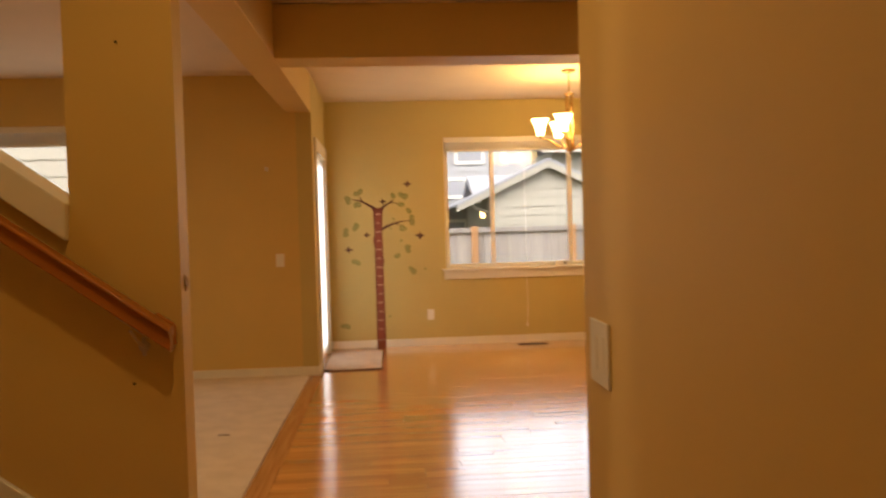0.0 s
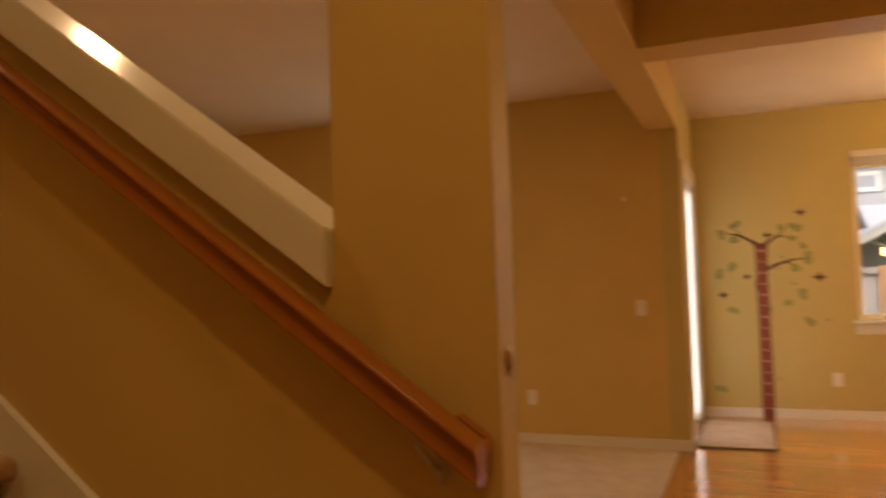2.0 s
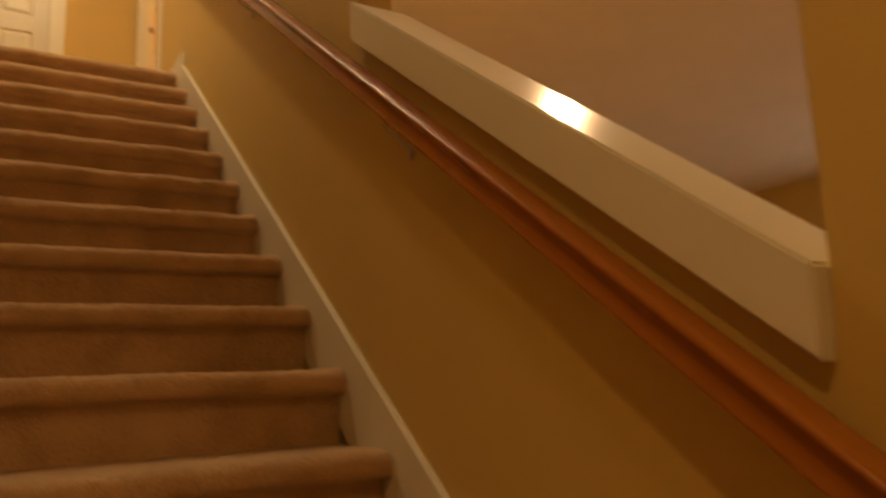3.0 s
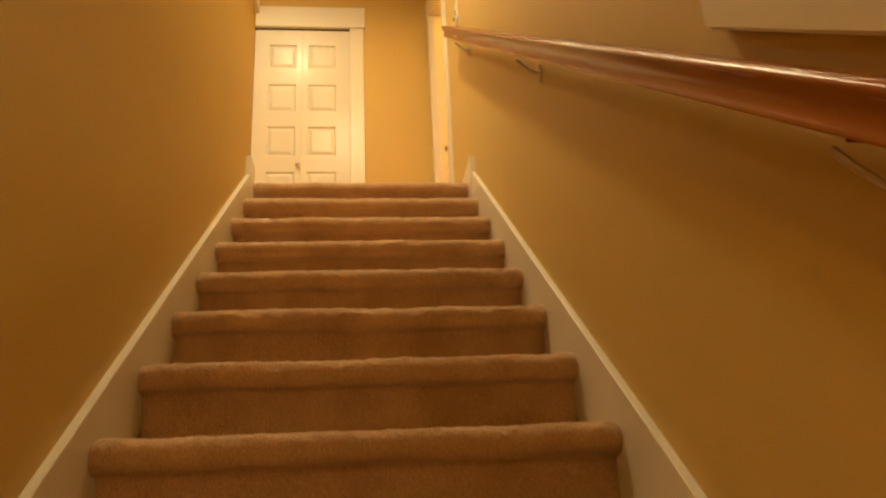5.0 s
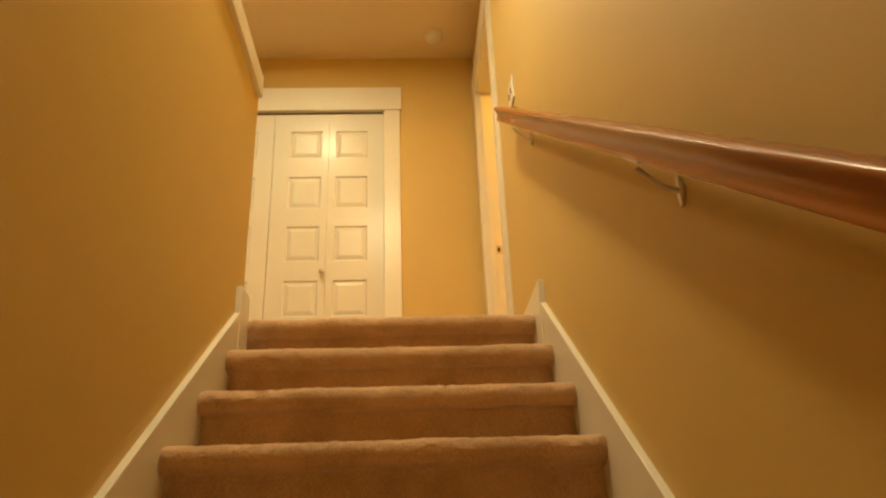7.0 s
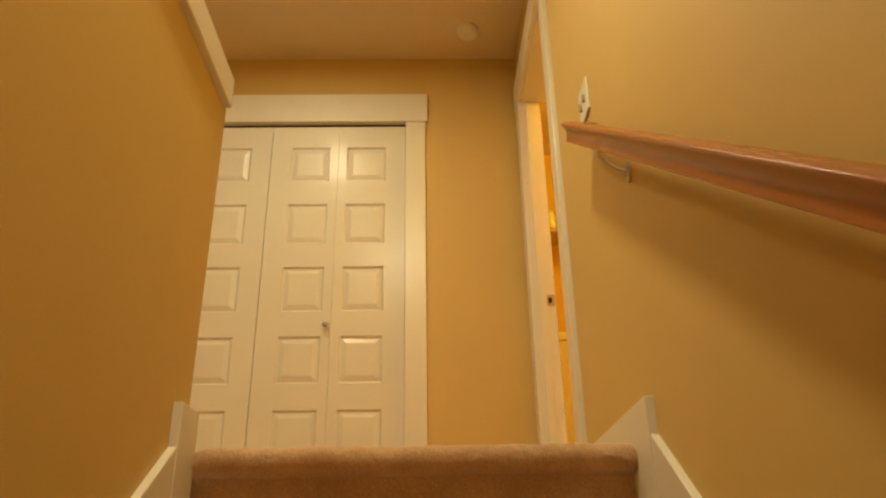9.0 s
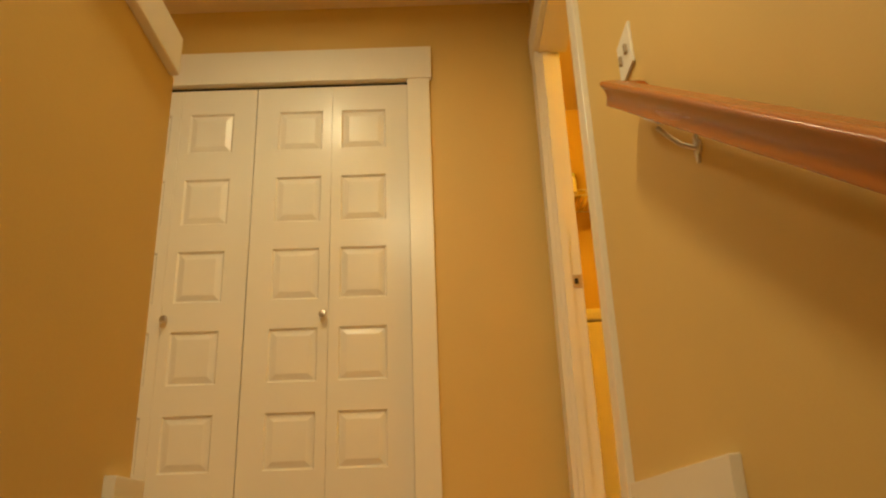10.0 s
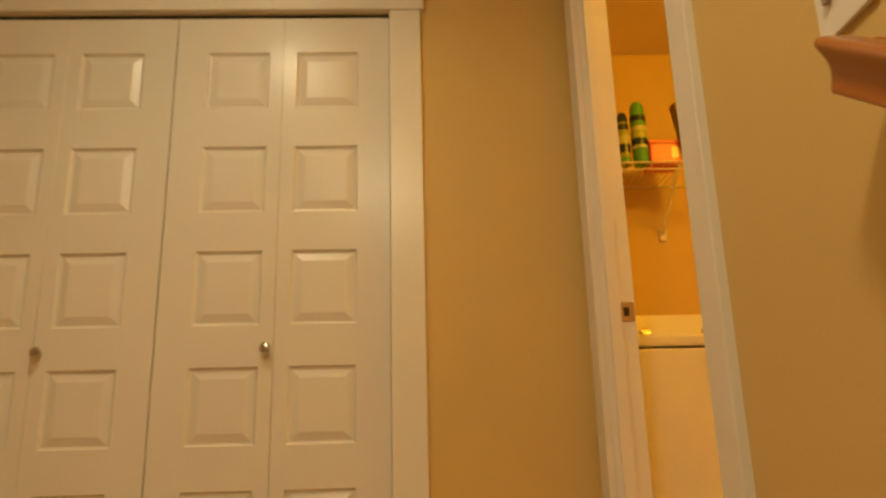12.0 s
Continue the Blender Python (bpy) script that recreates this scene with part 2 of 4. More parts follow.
def tube(bm, points, radius, steps=8):
    """A round bar along a run of points."""
    pts = [Vector(p) for p in points]
    rings = []
    for i, p in enumerate(pts):
        d = (pts[min(i + 1, len(pts) - 1)] - pts[max(i - 1, 0)]).normalized()
        side = (Vector((0, 0, 1)).cross(d)).normalized() if abs(d.z) < 0.99 else Vector((1, 0, 0))
        up = d.cross(side)
        rings.append([bm.verts.new(p + radius * (math.cos(a) * side + math.sin(a) * up)) for a in (2 * math.pi * k / steps for k in range(steps))])
    for a, b in zip(rings, rings[1:]):
        for i in range(steps):
            bm.faces.new((a[i], a[(i + 1) % steps], b[(i + 1) % steps], b[i]))
    bm.faces.new(rings[0][::-1])
    bm.faces.new(rings[-1])
    return bm


def mesh_of(name, bm, mat, smooth=False):
    me = bpy.data.meshes.new(name)
    bmesh.ops.recalc_face_normals(bm, faces=bm.faces)
    bm.to_mesh(me)
    bm.free()
    me.materials.append(mat)
    if smooth:
        me.shade_smooth()
        me.set_sharp_from_angle(angle=radians(40))
    return me


def part(name, bm, mat, parent=None, label="", smooth=False):
    ob = new(name, mesh_of(name, bm, mat, smooth))
    if parent is not None:
        ob.parent = parent
        ob.matrix_parent_inverse = parent.matrix_world.inverted()
    if label:
        tagged(ob, label)
    return ob


def thing(name, label, category, place=(0, 0, 0), group="", kind=""):
    ob = new(name)
    ob.matrix_world = pose(*place)
    bpy.context.view_layer.update()
    return tagged(ob, label, category, group, kind)


def solid(name, bm, mat, label, category, kind="structure", smooth=False):
    return tagged(part(name, bm, mat, smooth=smooth), label, category, "", kind)


def B():
    return bmesh.new()


# ---- plan ----
RISE, RUN, TOP, STEPS = 0.19, 0.262, 3.04, 16
STAIR_L, STAIR_R = -1.055, 0.0          # faces of the two stair walls
LIV_Y, FAR_Y, JOG_X = 4.60, 6.10, 3.975  # living end wall, dining end wall, jog between them
CEIL1, CEIL2 = 2.72, 5.48
EAST = 8.8                               # far side of dining room and kitchen
WEST = -0.6                              # far side of living room
END_X = -1.68                            # wall with the closet at the head of the stairs


def pitch_z(x):
    return TOP - RISE / RUN * x


# ---- storey below: floors and ceilings ----
solid("floor_carpet", box(B(), WEST, 3.89, 0.10, LIV_Y, -0.10, 0.012), ROOMPILE, "light beige wall-to-wall carpet in the living room", "carpet floor")
solid("floor_slab", box(B(), WEST - 0.2, EAST + 0.2, -4.2, FAR_Y + 0.15, -0.25, -0.102), CEIL, "plain slab under the ground floor", "floor")
solid("ceiling_living", box(B(), WEST, 3.75, 0.10, LIV_Y, CEIL1, CEIL1 + 0.12), CEIL, "flat cream ceiling of the living room", "ceiling")
solid("ceiling_dining", box(B(), JOG_X, EAST, -4.0, FAR_Y, CEIL1, CEIL1 + 0.12), CEIL, "flat cream ceiling over dining room and hall", "ceiling")
solid("ceiling_beam", box(B(), 3.75, JOG_X, 0.10, LIV_Y, 2.382, CEIL1 + 0.12, 0.006), WALL, "dropped plaster beam between living and dining room", "beam")
solid("ceiling_header", box(B(), JOG_X, EAST, 2.43, 2.70, 2.382, CEIL1 - 0.002, 0.006), WALL, "dropped plaster header before the dining room", "beam")

# ---- storey below: walls ----
WIN = (5.275, 7.32, 0.85, 2.31)          # dining window
bm = B()
box(bm, JOG_X - 0.14, WIN[0], FAR_Y, FAR_Y + 0.15, -0.1, CEIL1)
box(bm, WIN[1], EAST + 0.15, FAR_Y, FAR_Y + 0.15, -0.1, CEIL1)
box(bm, WIN[0], WIN[1], FAR_Y, FAR_Y + 0.15, -0.1, WIN[2])
box(bm, WIN[0], WIN[1], FAR_Y, FAR_Y + 0.15, WIN[3], CEIL1)
solid("wall_dining_end", bm, SAGE, "sage and mustard painted end wall with a window", "wall")
DOOR_Y = (4.87, 5.80, 2.05)              # glass door in the jog
bm = B()
box(bm, JOG_X - 0.14, JOG_X, LIV_Y, DOOR_Y[0], -0.1, CEIL1)
box(bm, JOG_X - 0.14, JOG_X, DOOR_Y[1], FAR_Y, -0.1, CEIL1)
box(bm, JOG_X - 0.14, JOG_X, DOOR_Y[0], DOOR_Y[1], DOOR_Y[2], CEIL1)
solid("wall_jog", bm, SAGE, "short side wall with the garden door", "wall")
LWIN = (1.15, 2.580, 0.80, 2.30)          # living room window
bm = B()
box(bm, WEST, LWIN[0], LIV_Y, LIV_Y + 0.14, -0.1, CEIL1)
box(bm, LWIN[1], JOG_X - 0.14, LIV_Y, LIV_Y + 0.14, -0.1, CEIL1)
box(bm, LWIN[0], LWIN[1], LIV_Y, LIV_Y + 0.14, -0.1, LWIN[2])
box(bm, LWIN[0], LWIN[1], LIV_Y, LIV_Y + 0.14, LWIN[3], CEIL1)
solid("wall_living_end", bm, WALL, "tan painted end wall of the living room with a window", "wall")
solid("wall_living_side", box(B(), WEST - 0.14, WEST, 0.0, LIV_Y + 0.14, -0.1, CEIL1 + 0.1), WALL, "tan painted side wall of the living room", "wall")
solid("wall_east", box(B(), EAST, EAST + 0.15, -4.0, FAR_Y, -0.1, CEIL1), WALL, "tan painted outer wall of dining room and kitchen", "wall")
solid("wall_south", box(B(), 3.9, EAST + 0.15, -4.15, -4.0, -0.1, CEIL1), WALL, "tan painted wall behind the entry", "wall")
solid("wall_entry_corner", box(B(), 5.04, 5.17, -4.0, -0.85, -0.1, CEIL1 - 0.002, 0.006), WALL, "tan painted wall corner beside the kitchen", "wall")
solid("wall_entry_side", box(B(), 3.82, 3.93, -4.0, -1.19, -0.1, CEIL1 + 0.12), WALL, "tan painted wall beside the entry", "wall")
bm = B()
box(bm, 6.315, 6.44, -0.6, 2.64, -0.1, 0.84, 0.004)
solid("wall_bar", bm, WALL, "tan half wall under the kitchen bar", "wall")

# stair wall with the sloping opening towards the living room
SO0, SO1 = 2.437, 3.70
bm = B()
s0, s1 = 2.27, 1.365                      # sill line at the two ends
prism(bm, [(SO1, -0.1), (4.02, -0.1), (4.02, 2.38), (SO1, 2.38)], 0.0, 0.10)
prism(bm, [(SO0, -0.1), (SO1, -0.1), (SO1, s1), (SO0, s0)], 0.0, 0.10)
prism(bm, [(WEST - 0.14, -0.1), (SO0, -0.1), (SO0, 2.72), (WEST - 0.14, 2.72)], 0.0, 0.10)
box(bm, SO0, 4.02, 0.0, 0.10, 2.38, CEIL1)
solid("wall_stair", bm, WALL, "tan painted stair wall with a sloping opening", "wall")
bm = B()
box(bm, -0.72, 4.10, 0.0, 0.10, CEIL1, CEIL2)
box(bm, END_X, -1.56, 0.0, 0.10, TOP - 0.3, CEIL2)
box(bm, -1.56, -0.72, 0.0, 0.10, 5.10, CEIL2)
box(bm, -1.56, -0.72, 0.0, 0.10, TOP - 0.3, TOP)
solid("wall_stair_upper", bm, WALL, "tan painted wall beside the upper stairs", "wall")
# guard wall at the other side of the stairs
bm = B()
prism(bm, [(0.0, -0.1), (3.93, -0.1), (3.93, 3.96), (0.0, 3.96)], STAIR_L - 0.115, STAIR_L)
solid("wall_guard", bm, WALL, "tan painted guard wall along the stairs", "wall")
bm = B()
box(bm, 0.018, 3.93, STAIR_L - 0.14, STAIR_L + 0.02, 3.955, 4.05, 0.004)
solid("trim_guard_cap", bm, TRIM, "white painted cap on the guard wall", "trim")

# ---- storey above ----
solid("wall_under_landing", box(B(), -0.25, -0.15, STAIR_L, -0.001, -0.1, TOP - 0.22), WALL, "plain wall under the landing", "wall")
solid("floor_landing", box(B(), END_X, -0.058, -2.6, 0.0, TOP - 0.22, TOP - 0.004), STAIRPILE, "brown cut-pile carpet on the landing", "carpet floor")
solid("floor_upper_hall", box(B(), -0.058, 5.2, -2.6, STAIR_L - 0.117, TOP - 0.22, TOP - 0.004), STAIRPILE, "brown cut-pile carpet in the upper hall", "carpet floor")
solid("ceiling_upper", box(B(), -3.0, 5.35, -2.75, 2.0, CEIL2, CEIL2 + 0.12), CEIL, "flat cream ceiling over the stairs", "ceiling")
CL = (-2.03, -0.612, 5.045)              # closet opening
bm = B()
box(bm, END_X - 0.12, END_X, -2.6, CL[0], TOP - 0.22, CEIL2)
box(bm, END_X - 0.12, END_X, CL[1], 0.10, TOP - 0.22, CEIL2)
box(bm, END_X - 0.12, END_X, CL[0], CL[1], CL[2], CEIL2)
solid("wall_landing_end", bm, WALL, "tan painted wall with the closet at the stair head", "wall")
solid("wall_closet_back", box(B(), END_X - 0.75, END_X - 0.70, -2.6, 0.10, TOP - 0.22, CEIL2), WALL, "plain back wall of the closet", "wall")
solid("wall_upper_side", box(B(), -3.0, 5.35, -2.75, -2.6, TOP - 0.22, CEIL2), WALL, "tan painted wall of the upper hall", "wall")
solid("wall_upper_end", box(B(), 5.2, 5.35, -2.6, 0.10, TOP - 0.22, CEIL2), WALL, "tan painted end wall of the upper hall", "wall")
solid("wall_stairwell", box(B(), 4.02, 4.12, -2.6, 0.0, CEIL1 + 0.122, CEIL2), WALL, "tan painted wall over the foot of the stairs", "wall")
bm = B()
box(bm, -2.82, -2.72, 0.10, 1.9, TOP - 0.2, CEIL2)
box(bm, -2.72, -0.2, 1.8, 1.9, TOP - 0.2, CEIL2)
box(bm, -0.3, -0.2, 0.10, 1.8, TOP - 0.2, CEIL2)
box(bm, -2.72, END_X, 0.0, 0.10, TOP - 0.2, CEIL2)
solid("wall_laundry", bm, WALL, "tan painted walls of the laundry room", "wall")
solid("floor_laundry", box(B(), -2.72, -0.3, 0.10, 1.8, TOP - 0.2, TOP - 0.006), PLATE, "pale vinyl floor of the laundry room", "floor")

# ---- stairs ----
stairs = thing("staircase", "straight staircase with brown cut-pile carpet between tan walls", "staircase", (3.93, -0.53, 0))


def step_mesh(seed):
    """One carpeted step: riser, padded round nosing, tread; the pile makes the surface uneven. Origin at the nosing's top front edge."""
    r = 0.031
    prof = [(-0.056, -RISE - 0.014), (-0.056, -0.130), (-0.057, -0.078), (-0.050, -2 * r - 0.003)]
    for i in range(9):
        a = -math.pi / 2 + math.pi * i / 8
        prof.append((-r + r * math.cos(a), -r + r * math.sin(a) - 0.001))
    prof += [(-0.07, 0.001), (-0.12, 0.0), (-0.20, -0.001), (-RUN - 0.062, -0.001), (-RUN - 0.062, -0.03)]
    rows = 120
    y0, y1 = STAIR_L + 0.0195, STAIR_R - 0.0185
    bm = B()
    grid = []
    for j in range(rows + 1):
        y = y0 + (y1 - y0) * j / rows
        line = []
        for i, (x, z) in enumerate(prof):
            w = noise.noise(Vector((x * 55, y * 55, z * 55 + seed * 9.1))) * 0.0042 + 0.0015 + noise.noise(Vector((x * 9, y * 6, seed * 3.7))) * 0.004
            edge = min(j, rows - j)
            w -= 0.006 * max(0, 1 - edge / 2) ** 2
            k = 1.0 if 2 < i < 14 else 0.5
            line.append(bm.verts.new((x + w * k, y, z + w * k * 0.8)))
        grid.append(line)
    for a, b in zip(grid, grid[1:]):
        for i in range(len(prof) - 1):
            bm.faces.new((a[i], b[i], b[i + 1], a[i + 1]))
    for line in (grid[0], grid[-1]):
        bm.faces.new(line)
    me = mesh_of("step", bm, STAIRPILE, True)
    return me


for k in range(STEPS):
    ob = new("step", step_mesh(k))
    ob.matrix_world = pose(k * RUN, 0, TOP - k * RISE)
    ob.parent = stairs
    ob.matrix_parent_inverse = stairs.matrix_world.inverted()


def skirt(name, y0, y1, lift):
    """Stair skirting board: follows the steps' pitch, with a level piece on the landing."""
    bm = B()
    x1 = 3.98
    prism(bm, [(0.112, pitch_z(0.112) + lift), (x1, pitch_z(x1) + lift), (x1, 0.0), (3.93, 0.0), (0.112, pitch_z(0.112) - 0.19)], y0, y1)
    bmesh.ops.bevel(bm, geom=[e for e in bm.edges if all(v.co.z > pitch_z(v.co.x) + lift - 0.002 for v in e.verts)], offset=0.002, segments=1, affect='EDGES')
    ob = solid(name, bm, TRIM, "white painted sloping skirting board beside the stairs", "skirting", kind="structure")
    return ob


skirt("trim_skirt_rail_side", -0.018, 0.001, 0.076)
skirt("trim_skirt_guard_side", STAIR_L - 0.001, STAIR_L + 0.019, 0.062)
bm = B()
box(bm, -0.62, 0.110, -0.021, 0.001, TOP - 0.25, TOP + 0.078, 0.002)
solid("baseboard_landing_rail", bm, TRIM, "white painted baseboard on the landing", "baseboard")
bm = B()
box(bm, -0.016, 0.110, STAIR_L - 0.001, STAIR_L + 0.021, TOP - 0.25, TOP + 0.078, 0.002)
box(bm, -0.016, -0.001, STAIR_L - 0.13, STAIR_L + 0.0005, TOP - 0.004, TOP + 0.078, 0.002)
solid("baseboard_guard_end", bm, TRIM, "white painted baseboard round the guard wall's end", "baseboard")

# sloping sill of the stair opening: a cap board and an apron
bm = B()
dz = (s1 - s0) / (SO1 - SO0)


def sill_z(x):
    return s0 + dz * (x - SO0)


a, b = SO0 + 0.002, SO1 - 0.002
sect = [(-0.030, -0.066), (-0.001, -0.066), (-0.001, 0.002), (0.101, 0.002), (0.101, -0.066), (0.14, -0.066), (0.14, 0.046), (-0.030, 0.046)]
rings = [[bm.verts.new((x, y, sill_z(x) + z)) for y, z in sect] for x in (a, b)]
bm.faces.new(rings[0])
bm.faces.new(rings[1][::-1])
for i in range(len(sect)):
    k = (i + 1) % len(sect)
    bm.faces.new((rings[0][k], rings[0][i], rings[1][i], rings[1][k]))
bmesh.ops.bevel(bm, geom=list(bm.edges), offset=0.004, segments=2, affect='EDGES')
solid("trim_sloping_sill", bm, TRIM, "white painted sloping sill with apron in the stair wall", "trim")

# ---- handrail ----


def rail_z(x):
    return 3.911 - 0.717 * x


rail = thing("handrail", "stained oak handrail with concave sides on metal brackets", "handrail", (1.9, 0, rail_z(1.9)))
half = [(0.0195, -0.077), (0.0212, -0.074), (0.0208, -0.069), (0.0188, -0.060), (0.0175, -0.042), (0.0235, -0.026), (0.0315, -0.015), (0.031, -0.008), (0.027, -0.003), (0.019, 0.0)]
sect = half + [(-a, b) for a, b in half[::-1]]
for _ in range(2):                       # round the moulding's arrises
    sect = [((1 - f) * p[0] + f * q[0], (1 - f) * p[1] + f * q[1]) for p, q in zip(sect, sect[1:] + sect[:1]) for f in (0.25, 0.75)]
bm = B()
RY = -0.066
ends = []
for x in (-0.124, 4.005):
    ends.append([bm.verts.new((x, RY + a, rail_z(x) + b * 0.92)) for a, b in sect])
bm.faces.new(ends[0])
bm.faces.new(ends[1][::-1])
n = len(sect)
for i in range(n):
    bm.faces.new((ends[0][(i + 1) % n], ends[0][i], ends[1][i], ends[1][(i + 1) % n]))
part("rail", bm, RAILWOOD, rail, smooth=True)
for x0, x1 in ((-0.122, -0.066), (3.947, 4.003)):
    bm = B()
    prism(bm, [(x0, rail_z(x0) - 0.066), (x1, rail_z(x1) - 0.066), (x1, rail_z(x1) - 0.001), (x0, rail_z(x0) - 0.001)], RY + 0.029, -0.0005)
    bmesh.ops.bevel(bm, geom=list(bm.edges), offset=0.005, segments=2, affect='EDGES')
    part("rail_return", bm, RAILWOOD, rail, smooth=True)
for x in (0.16, 1.424, 2.721, 3.905):
    z = rail_z(x) - 0.071
    bm = B()
    lathe(bm, [(0.001, 0), (0.017, 0), (0.017, 0.004), (0.011, 0.006), (0.001, 0.006)], (x, 0, z - 0.064), 16, Matrix.Rotation(radians(90), 4, 'X'))
    tube(bm, [(x, -0.004, z - 0.064), (x - 0.004, -0.030, z - 0.053), (x - 0.012, -0.050, z - 0.030), (x - 0.018, RY, z - 0.008)], 0.0048)
    box(bm, x - 0.006, x + 0.006, -0.007, -0.0008, z - 0.092, z - 0.036, 0.0015)
    prism(bm, [(x - 0.055, rail_z(x - 0.055) - 0.077), (x + 0.02, rail_z(x + 0.02) - 0.077), (x + 0.02, rail_z(x + 0.02) - 0.0705), (x - 0.055, rail_z(x - 0.055) - 0.0705)], RY - 0.011, RY + 0.011)
    part("bracket", bm, NICKEL, rail, "brushed metal rail bracket", smooth=True)

# ---- closet doors ----
LEAF_W, LEAF_Z0, LEAF_Z1 = 0.352, TOP + 0.012, 5.029
PANELS = [(4.900, 4.697), (4.561, 4.338), (4.212, 3.978), (3.853, 3.625), (3.502, 3.276)]
PX0, PX1 = 0.044, 0.249                  # panel's edges from the fold


def leaf_mesh(sign):
    bm = B()
    T = 0.034
    def bar(a0, a1, z0, z1):
        box(bm, -T, 0, min(sign * a0, sign * a1), max(sign * a0, sign * a1), z0, z1)
    bar(0.0008, PX0, LEAF_Z0, LEAF_Z1)
    bar(PX1, LEAF_W, LEAF_Z0, LEAF_Z1)
    zs = [LEAF_Z1] + [z for p in PANELS for z in p] + [LEAF_Z0]
    for hi, lo in zip(zs[0::2], zs[1::2]):
        bar(PX0, PX1, lo, hi)
    return mesh_of("leaf", bm, DOORP)


def panel_mesh(w, h):
    """Raised panel: quirk, sloping margin, flat field; centre at the origin, facing +x."""
    bm = B()
    rings = []
    for inset, x in ((0.0, 0.0), (0.006, -0.009), (0.010, -0.010), (0.034, -0.0015), (0.037, -0.001)):
        a, b = w / 2 - inset, h / 2 - inset
        rings.append([bm.verts.new((x, sy * a, sz * b)) for sy, sz in ((-1, -1), (1, -1), (1, 1), (-1, 1))])
    for r0, r1 in zip(rings, rings[1:]):
        for i in range(4):
            bm.faces.new((r0[i], r0[(i + 1) % 4], r1[(i + 1) % 4], r1[i]))
    bm.faces.new(rings[-1])
    back = [bm.verts.new((-0.03, v.co.y, v.co.z)) for v in rings[0]]
    for i in range(4):
        bm.faces.new((rings[0][(i + 1) % 4], rings[0][i], back[i], back[(i + 1) % 4]))
    bm.faces.new(back[::-1])
    return mesh_of("panel", bm, DOORP)


pm = [panel_mesh(PX1 - PX0, a - b) for a, b in PANELS]
leaf_r, leaf_l = leaf_mesh(1), leaf_mesh(-1)
for fold, lead in ((-0.966, -1), (-1.674, 1)):
    door = thing("bifold_door", "white panelled bifold closet door, closed, with a small metal knob", "closet door", (END_X, fold, LEAF_Z0), "bifold closet doors")
    for sign, me in ((1, leaf_r), (-1, leaf_l)):
        lf = new("leaf", me)
        lf.matrix_world = pose(END_X - 0.004, fold, 0)
        lf.parent = door
        lf.matrix_parent_inverse = door.matrix_world.inverted()
        bpy.context.view_layer.update()
        for (a, b), mesh in zip(PANELS, pm):
            ob = new("panel", mesh)
            ob.matrix_world = pose(END_X - 0.004, fold + sign * (PX0 + PX1) / 2, (a + b) / 2)
            ob.parent = lf
            ob.matrix_parent_inverse = lf.matrix_world.inverted()
    bm = B()
    lathe(bm, [(0.001, -0.002), (0.008, -0.002), (0.007, 0.012), (0.014, 0.018), (0.017, 0.026), (0.013, 0.034), (0.001, 0.037)], (END_X - 0.004, fold + lead * 0.020, 3.905), 16, Matrix.Rotation(radians(90), 4, 'Y'))
    part("knob", bm, NICKEL, door, "small brushed metal knob", smooth=True)
# track bar over the doors, coloured near black to paint the slot's shade
solid("closet_track", box(B(), END_X - 0.05, END_X - 0.008, CL[0], CL[1], 5.031, 5.044), DARK, "near-black track bar that paints the slot's shade over the bifold doors", "door track")
bm = B()
box(bm, END_X - 0.002, END_X + 0.020, CL[1] + 0.0, CL[1] + 0.104, TOP - 0.004, 5.0455, 0.003)
solid("trim_closet_leg", bm, TRIM, "white painted closet door casing", "trim")
bm = B()
box(bm, END_X - 0.002, END_X + 0.020, CL[0] - 0.104, CL[0], TOP - 0.004, 5.0455, 0.003)
solid("trim_closet_leg_2", bm, TRIM, "white painted closet door casing", "trim")
bm = B()
box(bm, END_X - 0.002, END_X + 0.026, CL[0] - 0.116, CL[1] + 0.116, 5.0465, 5.222, 0.003)
box(bm, END_X - 0.11, END_X + 0.0, CL[0] + 0.001, CL[1] - 0.001, 5.0445, 5.0449)
solid("trim_closet_head", bm, TRIM, "white painted head casing over the closet", "trim")
bm = B()
box(bm, END_X - 0.002, END_X + 0.014, CL[1] + 0.106, -0.02, TOP - 0.004, TOP + 0.085, 0.002)
solid("baseboard_landing_end", bm, TRIM, "white painted baseboard at the stair head", "baseboard")

# ---- laundry doorway ----
LX0, LX1 = -1.545, -0.755
bm = B()
box(bm, LX0 - 0.014, LX0, 0.0, 0.096, TOP, 5.085)
box(bm, LX1, LX1 + 0.014, 0.0, 0.13, TOP, 5.085)
box(bm, LX0, LX1, 0.0, 0.13, 5.085, 5.099)
box(bm, LX0, LX0 + 0.012, 0.018, 0.050, TOP, 5.083)
solid("door_frame_laundry", bm, TRIM, "white painted laundry door jamb with stop", "door frame")
bm = B()
box(bm, LX0 - 0.100, LX0 - 0.008, -0.019, 0.002, TOP, 5.10, 0.003)
box(bm, LX1 + 0.008, LX1 + 0.100, -0.019, 0.002, TOP, 5.10, 0.003)
box(bm, LX0 - 0.112, LX1 + 0.112, -0.023, 0.002, 5.101, 5.24, 0.003)
solid("trim_laundry_casing", bm, TRIM, "white painted casing round the laundry doorway", "trim")
sp = thing("strike_plate", "small metal strike plate on the laundry door jamb", "strike plate", (LX0, 0.08, 3.97))
bm = B()
box(bm, LX0 + 0.0005, LX0 + 0.002, 0.056, 0.0925, 3.942, 3.998, 0.0006)
part("plate", bm, NICKEL, sp)
bm = B()
box(bm, LX0 + 0.0021, LX0 + 0.0026, 0.062, 0.078, 3.957, 3.983)
part("latch_hole", bm, DARK, sp)

# ---- dining window ----


